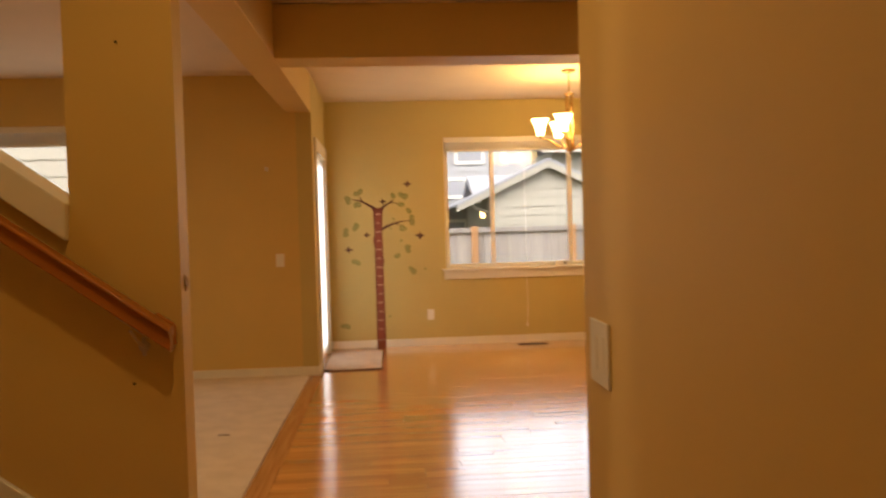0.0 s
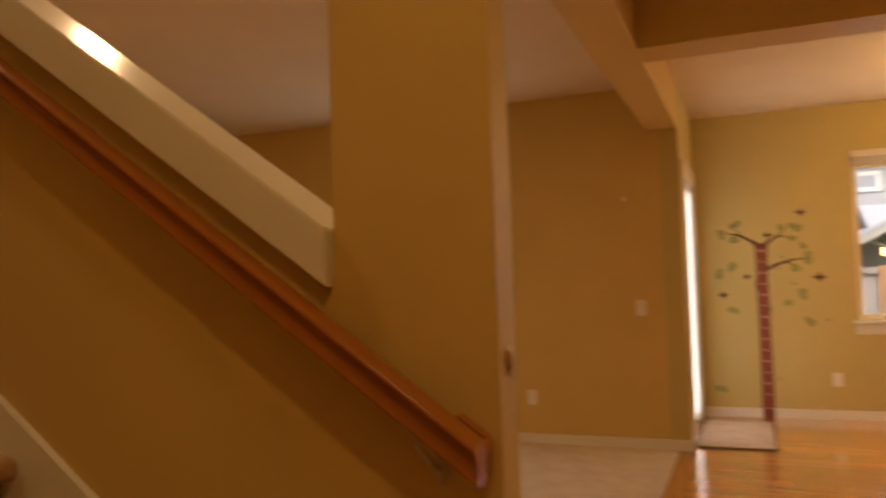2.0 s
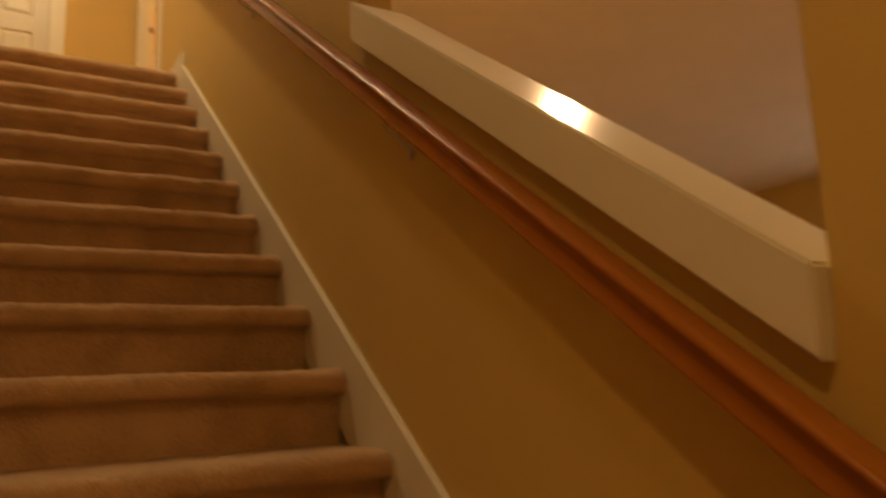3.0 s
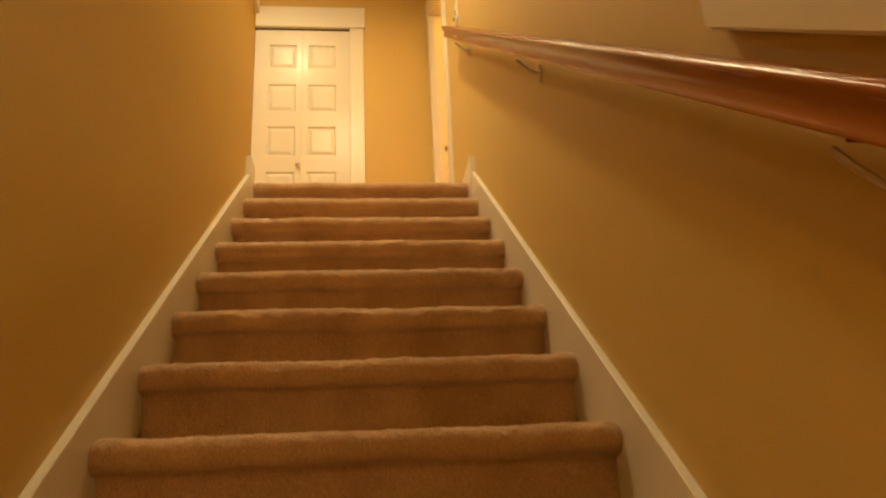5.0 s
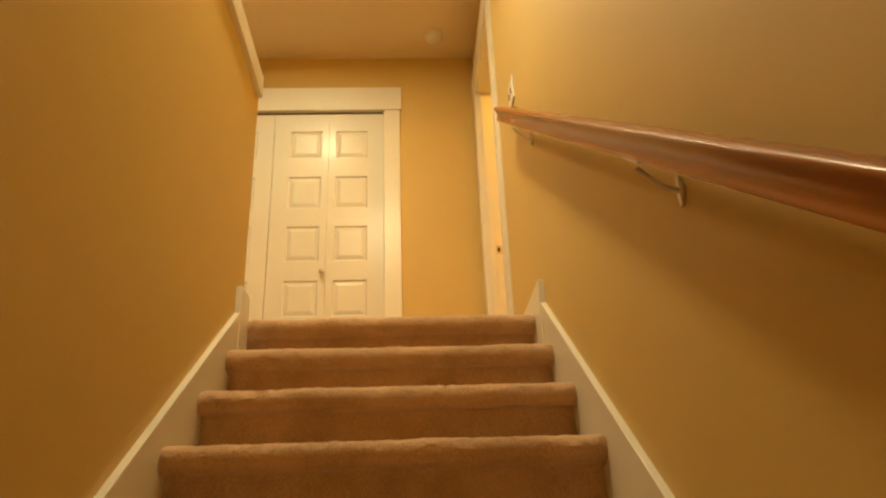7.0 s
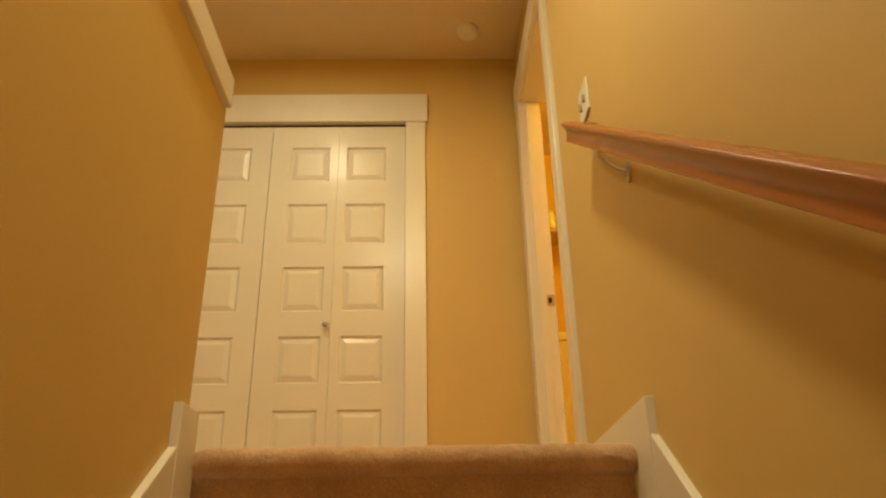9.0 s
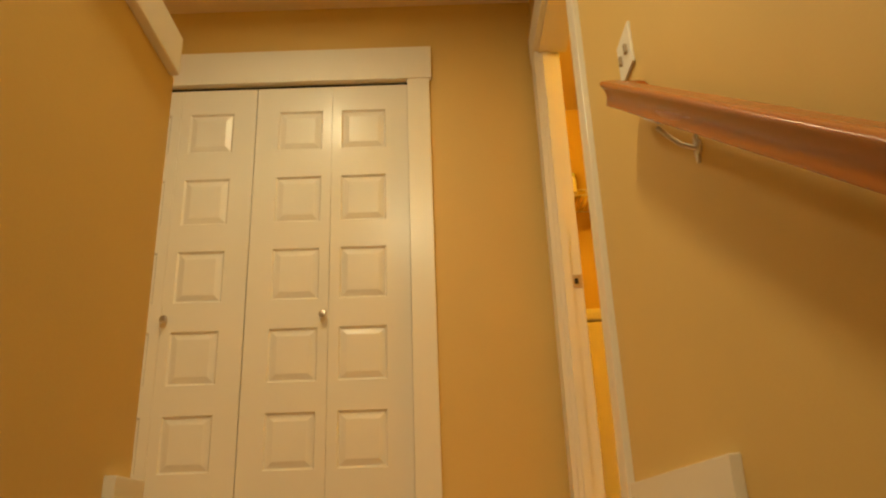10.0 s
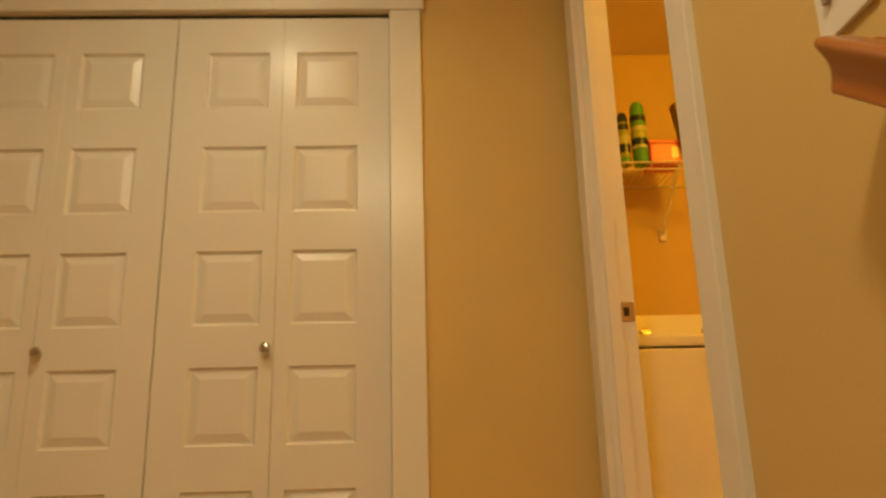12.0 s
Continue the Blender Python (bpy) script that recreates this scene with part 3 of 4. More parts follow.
def window(name, x0, x1, z0, z1, wall_y, depth, mullions, label):
    w = thing(name, label, "window", ((x0 + x1) / 2, wall_y + depth * 0.6, z0), kind="structure")
    f = 0.045
    yb, yf = wall_y + depth * 0.75, wall_y + depth * 0.40
    bm = B()
    box(bm, x0, x0 + f, yf, yb, z0, z1, 0.004)
    box(bm, x1 - f, x1, yf, yb, z0, z1, 0.004)
    box(bm, x0 + f, x1 - f, yf, yb, z0, z0 + f, 0.004)
    box(bm, x0 + f, x1 - f, yf, yb, z1 - f, z1, 0.004)
    part("window_frame", bm, FRAME, w)
    for x in mullions:
        bm = B()
        box(bm, x - 0.024, x + 0.024, yf - 0.012, yb - 0.01, z0 + f, z1 - f, 0.005)
        part("mullion", bm, FRAME, w)
    xs = [x0 + f] + [v for m in mullions for v in (m - 0.024, m + 0.024)] + [x1 - f]
    for a, b in zip(xs[0::2], xs[1::2]):
        bm = B()
        box(bm, a, b, (yf + yb) / 2 - 0.002, (yf + yb) / 2 + 0.002, z0 + f, z1 - f)
        part("pane", bm, GLASS, w).visible_shadow = False
    bm = B()
    box(bm, x0 - 0.045, x1 + 0.045, wall_y - 0.045, wall_y + depth * 0.4, z0 - 0.026, z0 - 0.0005, 0.004)
    box(bm, x0 - 0.025, x1 + 0.025, wall_y - 0.018, wall_y - 0.001, z0 - 0.118, z0 - 0.027, 0.003)
    part("window_sill", bm, TRIM, w)
    return w


window("window_1", *WIN, FAR_Y, 0.15, (5.815, 6.70), "white vinyl sliding window with a raised blind and a sill")
window("window_2", *LWIN, LIV_Y, 0.14, (1.86,), "white vinyl living room window with a raised blind")


def blind(x0, x1, z_top, z_bot, y, label):
    b = thing("window_blind", label, "blind", ((x0 + x1) / 2, y, z_top))
    bm = B()
    box(bm, x0, x1, y - 0.012, y + 0.035, z_top - 0.062, z_top - 0.002, 0.003)
    part("headrail", bm, TRIM, b)
    z = z_top - 0.066
    while z > z_bot + 0.022:
        bm = B()
        box(bm, x0 + 0.012, x1 - 0.012, y - 0.008, y + 0.034, z - 0.0055, z - 0.001)
        part("slat", bm, PLATE, b)
        z -= 0.0075
    bm = B()
    box(bm, x0 + 0.010, x1 - 0.010, y - 0.009, y + 0.035, z_bot, z_bot + 0.02, 0.003)
    part("bottom_rail", bm, TRIM, b)
    for k in (0.10, 0.55, 0.9):
        bm = B()
        tube(bm, [(x0 + (x1 - x0) * k, y - 0.014, z_top - 0.07), (x0 + (x1 - x0) * k, y - 0.014, z_bot - 0.01)], 0.0012, 5)
        part("cord", bm, PLATE, b)
    return b


blind(WIN[0] + 0.006, WIN[1] - 0.006, WIN[3], 2.150, FAR_Y + 0.008, "white slatted blind drawn up over the dining window")
blind(LWIN[0] + 0.006, LWIN[1] - 0.006, LWIN[3] + 0.0, 2.12, LIV_Y + 0.008, "grey shaded slatted blind drawn up over the living room window")


# pull cords of the dining blind, hanging over the sill
def pull_cord(x, foot):
    cord = thing("blind_cord", "thin white pull cord with a tassel hanging below the sill", "cord", (x, FAR_Y - 0.055, 0.8), "blind pull cords")
    bm = B()
    tube(bm, [(x, FAR_Y - 0.010, 2.2), (x, FAR_Y - 0.050, 0.86), (x - 0.002, FAR_Y - 0.054, 0.62), (x + 0.008, FAR_Y - 0.03, 0.46), (x - 0.004, FAR_Y - 0.03, foot + 0.03)], 0.0022, 5)
    part("string", bm, PLATE, cord)
    bm = B()
    lathe(bm, [(0.001, 0), (0.007, 0.004), (0.008, 0.022), (0.003, 0.036)], (x - 0.004, FAR_Y - 0.03, foot), 8)
    part("tassel", bm, PLATE, cord)


pull_cord(6.17, 0.18)
pull_cord(7.34, 0.17)
packet = thing("sill_box", "small white box lying on the dining window sill", "box", (6.575, FAR_Y + 0.02, WIN[2]))
part("box_body", box(B(), 6.508, 6.645, FAR_Y - 0.005, FAR_Y + 0.045, WIN[2], WIN[2] + 0.055, 0.004), PLATE, packet)
part("box_mark", box(B(), 6.60, 6.63, FAR_Y - 0.0062, FAR_Y - 0.0052, WIN[2] + 0.015, WIN[2] + 0.04), DARK, packet)

# ---- garden door in the jog ----
gd = thing("door_1", "white framed glass garden door, closed, with daylight behind", "glass door", (JOG_X - 0.06, 5.33, 0), kind="structure")
bm = B()
y0, y1, z1 = DOOR_Y
xa, xb = JOG_X - 0.10, JOG_X - 0.05
box(bm, xa, xb, y0 + 0.03, y0 + 0.13, 0.02, z1 - 0.03, 0.004)
box(bm, xa, xb, y1 - 0.13, y1 - 0.03, 0.02, z1 - 0.03, 0.004)
box(bm, xa, xb, y0 + 0.13, y1 - 0.13, 0.02, 0.20, 0.004)
box(bm, xa, xb, y0 + 0.13, y1 - 0.13, z1 - 0.15, z1 - 0.03, 0.004)
part("door_leaf", bm, TRIM, gd)
bm = B()
box(bm, JOG_X - 0.078, JOG_X - 0.072, y0 + 0.13, y1 - 0.13, 0.20, z1 - 0.15)
part("pane", bm, GLASS, gd).visible_shadow = False
sheer = bpy.data.materials.new("sheer_white_fabric")
sheer.use_nodes = True
tr = sheer.node_tree.nodes.new("ShaderNodeBsdfTranslucent")
df = sheer.node_tree.nodes.new("ShaderNodeBsdfDiffuse")
mx = sheer.node_tree.nodes.new("ShaderNodeMixShader")
tr.inputs["Color"].default_value = df.inputs["Color"].default_value = (0.9, 0.89, 0.86, 1)
mx.inputs[0].default_value = 0.3
sheer.node_tree.links.new(tr.outputs[0], mx.inputs[1])
sheer.node_tree.links.new(df.outputs[0], mx.inputs[2])
sheer.node_tree.links.new(mx.outputs[0], sheer.node_tree.nodes["Material Output"].inputs["Surface"])
bm = B()
box(bm, JOG_X - 0.012, JOG_X - 0.009, y0 + 0.032, y1 - 0.032, 0.05, z1 - 0.032)
part("door_shade", bm, sheer, gd, "white sheer shade over the glass")
bm = B()
box(bm, JOG_X - 0.14, JOG_X, y0, y0 + 0.028, 0.0, z1)
box(bm, JOG_X - 0.14, JOG_X, y1 - 0.028, y1, 0.0, z1)
box(bm, JOG_X - 0.14, JOG_X, y0 + 0.028, y1 - 0.028, z1 - 0.028, z1)
part("door_frame", bm, TRIM, gd)
bm = B()
box(bm, JOG_X + 0.001, JOG_X + 0.020, y0 - 0.088, y0 + 0.004, 0.0, z1 + 0.002, 0.003)
box(bm, JOG_X + 0.001, JOG_X + 0.020, y1 - 0.004, y1 + 0.088, 0.0, z1 + 0.002, 0.003)
box(bm, JOG_X + 0.001, JOG_X + 0.024, y0 - 0.10, y1 + 0.10, z1 + 0.003, z1 + 0.13, 0.003)
part("casing", bm, TRIM, gd)
bm = B()
lathe(bm, [(0.001, 0), (0.022, 0), (0.022, 0.006), (0.010, 0.012), (0.010, 0.03), (0.001, 0.03)], (JOG_X - 0.05, y0 + 0.08, 0.96), 14, Matrix.Rotation(radians(90), 4, 'Y'))
tube(bm, [(JOG_X - 0.022, y0 + 0.08, 0.96), (JOG_X - 0.02, y0 + 0.13, 0.96), (JOG_X - 0.022, y0 + 0.18, 0.957)], 0.007)
part("door_handle", bm, NICKEL, gd)

# ---- baseboards below ----


def board(name, x0, x1, y0, y1, h=0.083):
    return solid(name, box(B(), x0, x1, y0, y1, 0.0, h, 0.003), TRIM, "white painted baseboard", "baseboard")


board("baseboard_dining_end", JOG_X + 0.016, EAST, FAR_Y - 0.015, FAR_Y - 0.001)
board("baseboard_jog", JOG_X + 0.001, JOG_X + 0.015, DOOR_Y[1] + 0.09, FAR_Y - 0.001)
board("baseboard_living_end", WEST, JOG_X + 0.012, LIV_Y - 0.015, LIV_Y - 0.001)
board("baseboard_jog_corner", JOG_X + 0.001, JOG_X + 0.013, LIV_Y - 0.001, DOOR_Y[0] - 0.09)
board("baseboard_bar", 6.300, 6.314, -0.6, 2.655)
board("baseboard_bar_end", 6.3145, 6.44, 2.641, 2.655)
board("baseboard_entry", 5.025, 5.039, -4.0, -0.85)
board("baseboard_stair_back", WEST, 4.02, 0.101, 0.115)
board("baseboard_stair_end", 4.021, 4.034, 0.0, 0.115)

# ---- bar ----
bar = thing("bar_counter", "dark polished granite bar top on dark wooden corbels", "bar counter", (6.2, 1.0, 0.85))
bm = B()
box(bm, 6.035, 6.62, -0.75, 2.665, 0.8415, 0.873, 0.006)
part("bar_top", bm, STONE, bar)
for y in (2.42, 1.60, 0.78, -0.04):
    bm = B()
    prism(bm, [(6.313, 0.84), (6.055, 0.84), (6.055, 0.815), (6.075, 0.792), (6.11, 0.785), (6.16, 0.787), (6.20, 0.775), (6.213, 0.745), (6.212, 0.66), (6.222, 0.625), (6.25, 0.605), (6.313, 0.600)], y - 0.045, y + 0.045)
    bmesh.ops.bevel(bm, geom=[e for e in bm.edges if e.is_manifold and e.calc_face_angle(0) > 1.0], offset=0.003, segments=1, affect='EDGES')
    part("corbel", bm, CORBEL, bar, "dark scrolled wooden corbel")


# ---- plates, outlets, detectors ----
def wall_plate(name, centre, w, h, normal, label, category, slots="outlet"):
    """A cover plate on a wall; normal is one of +x, -x, -y."""
    t = thing(name, label, category, centre)
    turn = {"-y": 0, "-x": -90, "+x": 90}[normal]
    m = pose(*centre) @ pose(0, 0, 0, 0, 0, turn)
    bm = B()
    box(bm, -w / 2, w / 2, -0.006, -0.0005, -h / 2, h / 2, 0.002)
    bmesh.ops.transform(bm, matrix=m, verts=bm.verts)
    part("cover_plate", bm, PLATE, t)
    if slots == "outlet":
        for dz in (-0.02, 0.02):
            bm = B()
            box(bm, -0.016, 0.016, -0.0085, -0.006, dz - 0.014, dz + 0.014, 0.001)
            bmesh.ops.transform(bm, matrix=m, verts=bm.verts)
            part("socket", bm, PLATE, t)
    else:
        n = int(slots)
        for i in range(n):
            x = (i - (n - 1) / 2) * 0.046
            bm = B()
            box(bm, x - 0.017, x + 0.017, -0.0078, -0.006, -0.033, 0.033, 0.0006)
            bmesh.ops.transform(bm, matrix=m, verts=bm.verts)
            part("rocker", bm, PLATE, t)
    return t


wall_plate("outlet", (5.085, FAR_Y, 0.345), 0.072, 0.116, "-y", "white electrical outlet on the dining end wall", "outlet")
wall_plate("outlet", (2.79, LIV_Y, 0.365), 0.072, 0.116, "-y", "white electrical outlet on the living room wall", "outlet")
wall_plate("light_switch", (3.66, LIV_Y, 1.055), 0.072, 0.116, "-y", "white light switch on the living room wall", "light switch", "1")
wall_plate("light_switch", (5.04, -0.972, 1.070), 0.118, 0.118, "-x", "white double light switch on the wall corner", "light switch", "2")
sensor = thing("wall_sensor", "tiny white sensor high on the living room wall", "sensor", (3.565, LIV_Y, 1.88))
part("body", box(B(), 3.552, 3.578, LIV_Y - 0.012, LIV_Y - 0.0005, 1.863, 1.897, 0.003), PLATE, sensor)
button = thing("door_chime_button", "small oval metal button on the end of the stair wall", "button", (4.02, 0.05, 1.16))
bm = B()
lathe(bm, [(0.001, 0.0005), (0.017, 0.0005), (0.018, 0.004), (0.012, 0.007), (0.010, 0.0045), (0.001, 0.0045)], (4.02, 0.045, 1.16), 18, Matrix.Rotation(radians(90), 4, 'Y') @ Matrix.Diagonal((1.5, 0.8, 1, 1)))
part("button_ring", bm, BRASS, button, smooth=True)
for nx_at, nz_at in ((3.857, 1.89), (3.873, 0.864)):
    nail = thing("wall_nail", "small dark nail in the stair wall", "nail", (nx_at, 0, nz_at), "nails in the stair wall")
    bm = B()
    lathe(bm, [(0.001, 0), (0.003, 0), (0.002, 0.006), (0.0042, 0.007), (0.0042, 0.009), (0.001, 0.009)], (nx_at, 0, nz_at), 8, Matrix.Rotation(radians(90), 4, 'X'))
    part("nail_shank", bm, DARK, nail)

TOGGLE = material("aged_beige_plastic", (0.36, 0.28, 0.18), 0.45, spread=0.05, bump=0)
# switch plate above the rail's head
sw = thing("stair_switch", "white double switch plate tilted out above the handrail", "light switch", (-0.20, 0, 4.13))
bm = B()
box(bm, -0.255, -0.137, -0.008, -0.0005, 4.062, 4.178, 0.002)
part("cover_plate", bm, PLATE, sw)
for x in (-0.222, -0.170):
    bm = B()
    box(bm, x - 0.006, x + 0.006, -0.016, -0.008, 4.105, 4.130, 0.002)
    part("toggle", bm, TOGGLE, sw, "dim beige toggle")

smoke = thing("smoke_detector", "round white smoke detector on the upper ceiling", "smoke detector", (-1.44, -0.275, CEIL2))
bm = B()
lathe(bm, [(0.001, -0.046), (0.030, -0.046), (0.044, -0.040), (0.056, -0.022), (0.060, -0.010), (0.060, -0.0005), (0.001, -0.0005)], (-1.44, -0.275, CEIL2), 28)
part("housing", bm, PLATE, smoke, smooth=True)
bm = B()
lathe(bm, [(0.001, -0.051), (0.012, -0.051), (0.014, -0.0455), (0.001, -0.0455)], (-1.425, -0.285, CEIL2), 14)
part("test_button", bm, TRIM, smoke, smooth=True)


# ---- ceiling fixtures whose light fills the place ----
def dome(name, x, y, z, r, label):
    t = thing(name, label, "ceiling light", (x, y, z))
    bm = B()
    lathe(bm, [(0.001, -0.012), (r, -0.012), (r, -0.0005), (0.001, -0.0005)], (x, y, z), 28)
    part("base", bm, NICKEL, t, smooth=True)
    return t


dome("flush_ceiling_light", -0.66, -1.10, CEIL2, 0.14, "flush ceiling light over the landing")
# this disc is added too, over the unseen stair fill lamp
dome("flush_ceiling_light", 0.95, -0.80, CEIL2, 0.14, "unseen ceiling disc added above the stair fill light")
dome("flush_ceiling_light", 4.35, -1.05, CEIL1, 0.09, "flush ceiling light in the entry")
dome("flush_ceiling_light", -1.25, 1.0, CEIL2, 0.09, "flush ceiling light in the laundry room")

# ---- chandelier ----
CX, CY = 6.33, 4.55
ch = thing("chandelier", "brass chandelier with five lit frosted glass shades", "chandelier", (CX, CY, CEIL1))
bm = B()
lathe(bm, [(0.001, -0.035), (0.020, -0.035), (0.058, -0.020), (0.064, -0.006), (0.064, -0.0005), (0.001, -0.0005)], (CX, CY, CEIL1), 24)
part("canopy", bm, BRASS, ch, smooth=True)
bm = B()
tube(bm, [(CX, CY, CEIL1 - 0.03), (CX, CY, 2.50)], 0.006)
part("stem", bm, BRASS, ch, smooth=True)
for i in range(4):
    a = math.pi / 4 + i * math.pi / 2
    bm = B()
    tube(bm, [(CX + 0.030 * math.cos(a), CY + 0.030 * math.sin(a), z) for z in (2.50, 2.30, 2.05, 2.00)], 0.011)
    part("column_tube", bm, BRASS, ch, smooth=True)
bm = B()
lathe(bm, [(0.001, 2.485), (0.05, 2.490), (0.05, 2.502), (0.012, 2.52), (0.001, 2.52)], (CX, CY, 0), 20)
part("collar", bm, BRASS, ch, smooth=True)
bm = B()
lathe(bm, [(0.001, 1.945), (0.008, 1.952), (0.012, 1.962), (0.010, 1.972), (0.040, 1.985), (0.052, 2.000), (0.050, 2.014), (0.001, 2.014)], (CX, CY, 0), 20)
part("finial", bm, BRASS, ch, smooth=True)
for i in range(5):
    a = radians(28 + 72 * i)
    c, s = math.cos(a), math.sin(a)
    bm = B()
    tube(bm, [(CX + r * c, CY + r * s, z) for r, z in ((0.03, 2.0), (0.07, 2.008), (0.12, 2.04), (0.17, 2.075), (0.215, 2.095), (0.255, 2.103), (0.27, 2.118))], 0.007)
    lathe(bm, [(0.001, 0), (0.022, 0.002), (0.030, 0.014), (0.026, 0.022), (0.001, 0.022)], (CX + 0.27 * c, CY + 0.27 * s, 2.110), 14)
    arm = part("arm", bm, BRASS, ch, smooth=True)
    bm = B()
    n = 24
    rings = []
    for r, z in ((0.030, 2.128), (0.040, 2.136), (0.046, 2.165), (0.052, 2.195), (0.063, 2.230), (0.082, 2.265), (0.094, 2.280), (0.090, 2.280), (0.059, 2.230), (0.044, 2.18), (0.034, 2.142)):
        ring = []
        for k in range(n):
            b = 2 * math.pi * k / n
            q = 0.92 * r * (1 + 0.10 * math.cos(4 * b) * (-1))
            ring.append(bm.verts.new((CX + 0.27 * c + q * math.cos(b + a), CY + 0.27 * s + q * math.sin(b + a), z)))
        rings.append(ring)
    for r0, r1 in zip(rings, rings[1:]):
        for k in range(n):
            bm.faces.new((r0[k], r0[(k + 1) % n], r1[(k + 1) % n], r1[k]))
    bm.faces.new(rings[0][::-1])
    part("shade", bm, SHADE, arm, "lit flared frosted glass shade", smooth=True)

# ---- rug, floor vent ----
rug = thing("door_mat", "small cream pile mat before the garden door", "mat", (4.27, 5.3, 0))
bm = B()
nx, ny = 14, 30
gx = [[bm.verts.new((4.01 + 0.53 * i / nx, 4.76 + 1.06 * j / ny, 0.013 + 0.003 * noise.noise(Vector((i * 0.4, j * 0.35, 0))))) for j in range(ny + 1)] for i in range(nx + 1)]
for i in range(nx):
    for j in range(ny):
        bm.faces.new((gx[i][j], gx[i + 1][j], gx[i + 1][j + 1], gx[i][j + 1]))
ext = bmesh.ops.extrude_face_region(bm, geom=list(bm.faces))
for v in ext["geom"]:
    if isinstance(v, bmesh.types.BMVert):
        v.co.z = 0.0015
part("mat_body", bm, RUGPILE, rug, smooth=True)
bm = B()
for a0, a1, b0, b1 in ((4.0, 4.01, 4.75, 5.83), (4.54, 4.55, 4.75, 5.83), (4.01, 4.54, 4.75, 4.76), (4.01, 4.54, 5.82, 5.83)):
    box(bm, a0, a1, b0, b1, 0.001, 0.013)
part("binding", bm, CORBEL, rug, "dark bound edge")

vent = thing("floor_vent", "dark slotted floor register below the dining window", "floor vent", (6.2, 5.9, 0))
bm = B()
box(bm, 6.03, 6.36, 5.85, 5.96, 0.0, 0.004, 0.001)
part("register_frame", bm, MATS["dark_corbel_wood"], vent)
for i in range(7):
    bm = B()
    box(bm, 6.05, 6.34, 5.863 + i * 0.0125, 5.869 + i * 0.0125, 0.004, 0.0065)
    part("slat", bm, DARK, vent)

# ---- tree decal with height marks ----
BARK = material("decal_red_brown", (0.20, 0.055, 0.030), 0.6, spread=0.15, scale=20, bump=0)
BARK2 = material("decal_dark_brown", (0.11, 0.040, 0.025), 0.6, spread=0.1, bump=0)
LEAF = material("decal_leaf_green", (0.27, 0.27, 0.07), 0.6, spread=0.1, scale=40, bump=0)
LEAFD = material("decal_leaf_dark", (0.36, 0.34, 0.12), 0.6, spread=0.1, scale=40, bump=0)
dec = thing("tree_decal", "red-brown tree growth-chart decal with green leaves and birds on the wall", "wall decal", (4.53, FAR_Y, 0))


def flat(name, outline, mat, y0=FAR_Y - 0.0025, y1=FAR_Y - 0.0006, label=""):
    return part(name, prism(B(), outline, y0, y1), mat, dec, label)


trunk = [(4.480, 0.084), (4.580, 0.084), (4.578, 0.5), (4.574, 0.9), (4.586, 0.96), (4.574, 1.02), (4.572, 1.30), (4.580, 1.50), (4.60, 1.56), (4.53, 1.545), (4.455, 1.565), (4.478, 1.50), (4.482, 1.25), (4.470, 1.20), (4.470, 1.15), (4.482, 1.11), (4.482, 0.6)]
flat("trunk", trunk, BARK)
flat("trunk_inner", [(4.498, 0.09), (4.566, 0.09), (4.562, 0.8), (4.560, 1.5), (4.502, 1.5), (4.498, 0.8)], material("decal_red", (0.27, 0.075, 0.040), 0.6, spread=0.15, scale=14, bump=0), FAR_Y - 0.0034, FAR_Y - 0.0026)
flat("trunk_foot", [(4.480, 0.0), (4.580, 0.0), (4.580, 0.083), (4.480, 0.083)], BARK, FAR_Y - 0.0165, FAR_Y - 0.0153)
for i in range(14):
    z = 1.47 - i * 0.098
    w = 0.026 if i % 2 == 0 else 0.016
    flat("height_mark", [(4.53 - w, z), (4.53 + w, z + 0.002), (4.53 + w, z + 0.017), (4.53 - w, z + 0.015)], material("decal_mark", (0.52, 0.30, 0.20), 0.6, bump=0), FAR_Y - 0.0042, FAR_Y - 0.0035)


def branch(points, w0, w1):
    up, dn = [], []
    for i, (x, z) in enumerate(points):
        a, b = points[max(i - 1, 0)], points[min(i + 1, len(points) - 1)]
        d = math.hypot(b[0] - a[0], b[1] - a[1])
        nx_, nz_ = -(b[1] - a[1]) / d, (b[0] - a[0]) / d
        w = w0 + (w1 - w0) * i / (len(points) - 1)
        up.append((x + nx_ * w, z + nz_ * w))
        dn.append((x - nx_ * w, z - nz_ * w))
    flat("branch", up + dn[::-1], BARK2)


branch([(4.49, 1.545), (4.44, 1.575), (4.38, 1.61), (4.32, 1.635), (4.25, 1.645)], 0.016, 0.004)
branch([(4.38, 1.61), (4.345, 1.65), (4.325, 1.69)], 0.006, 0.003)
branch([(4.57, 1.545), (4.61, 1.57), (4.66, 1.60), (4.71, 1.64)], 0.015, 0.004)
branch([(4.66, 1.60), (4.72, 1.60), (4.76, 1.585)], 0.005, 0.003)
branch([(4.565, 1.31), (4.62, 1.34), (4.70, 1.37), (4.78, 1.39), (4.88, 1.40)], 0.016, 0.004)
branch([(4.70, 1.37), (4.76, 1.36), (4.79, 1.33)], 0.006, 0.003)


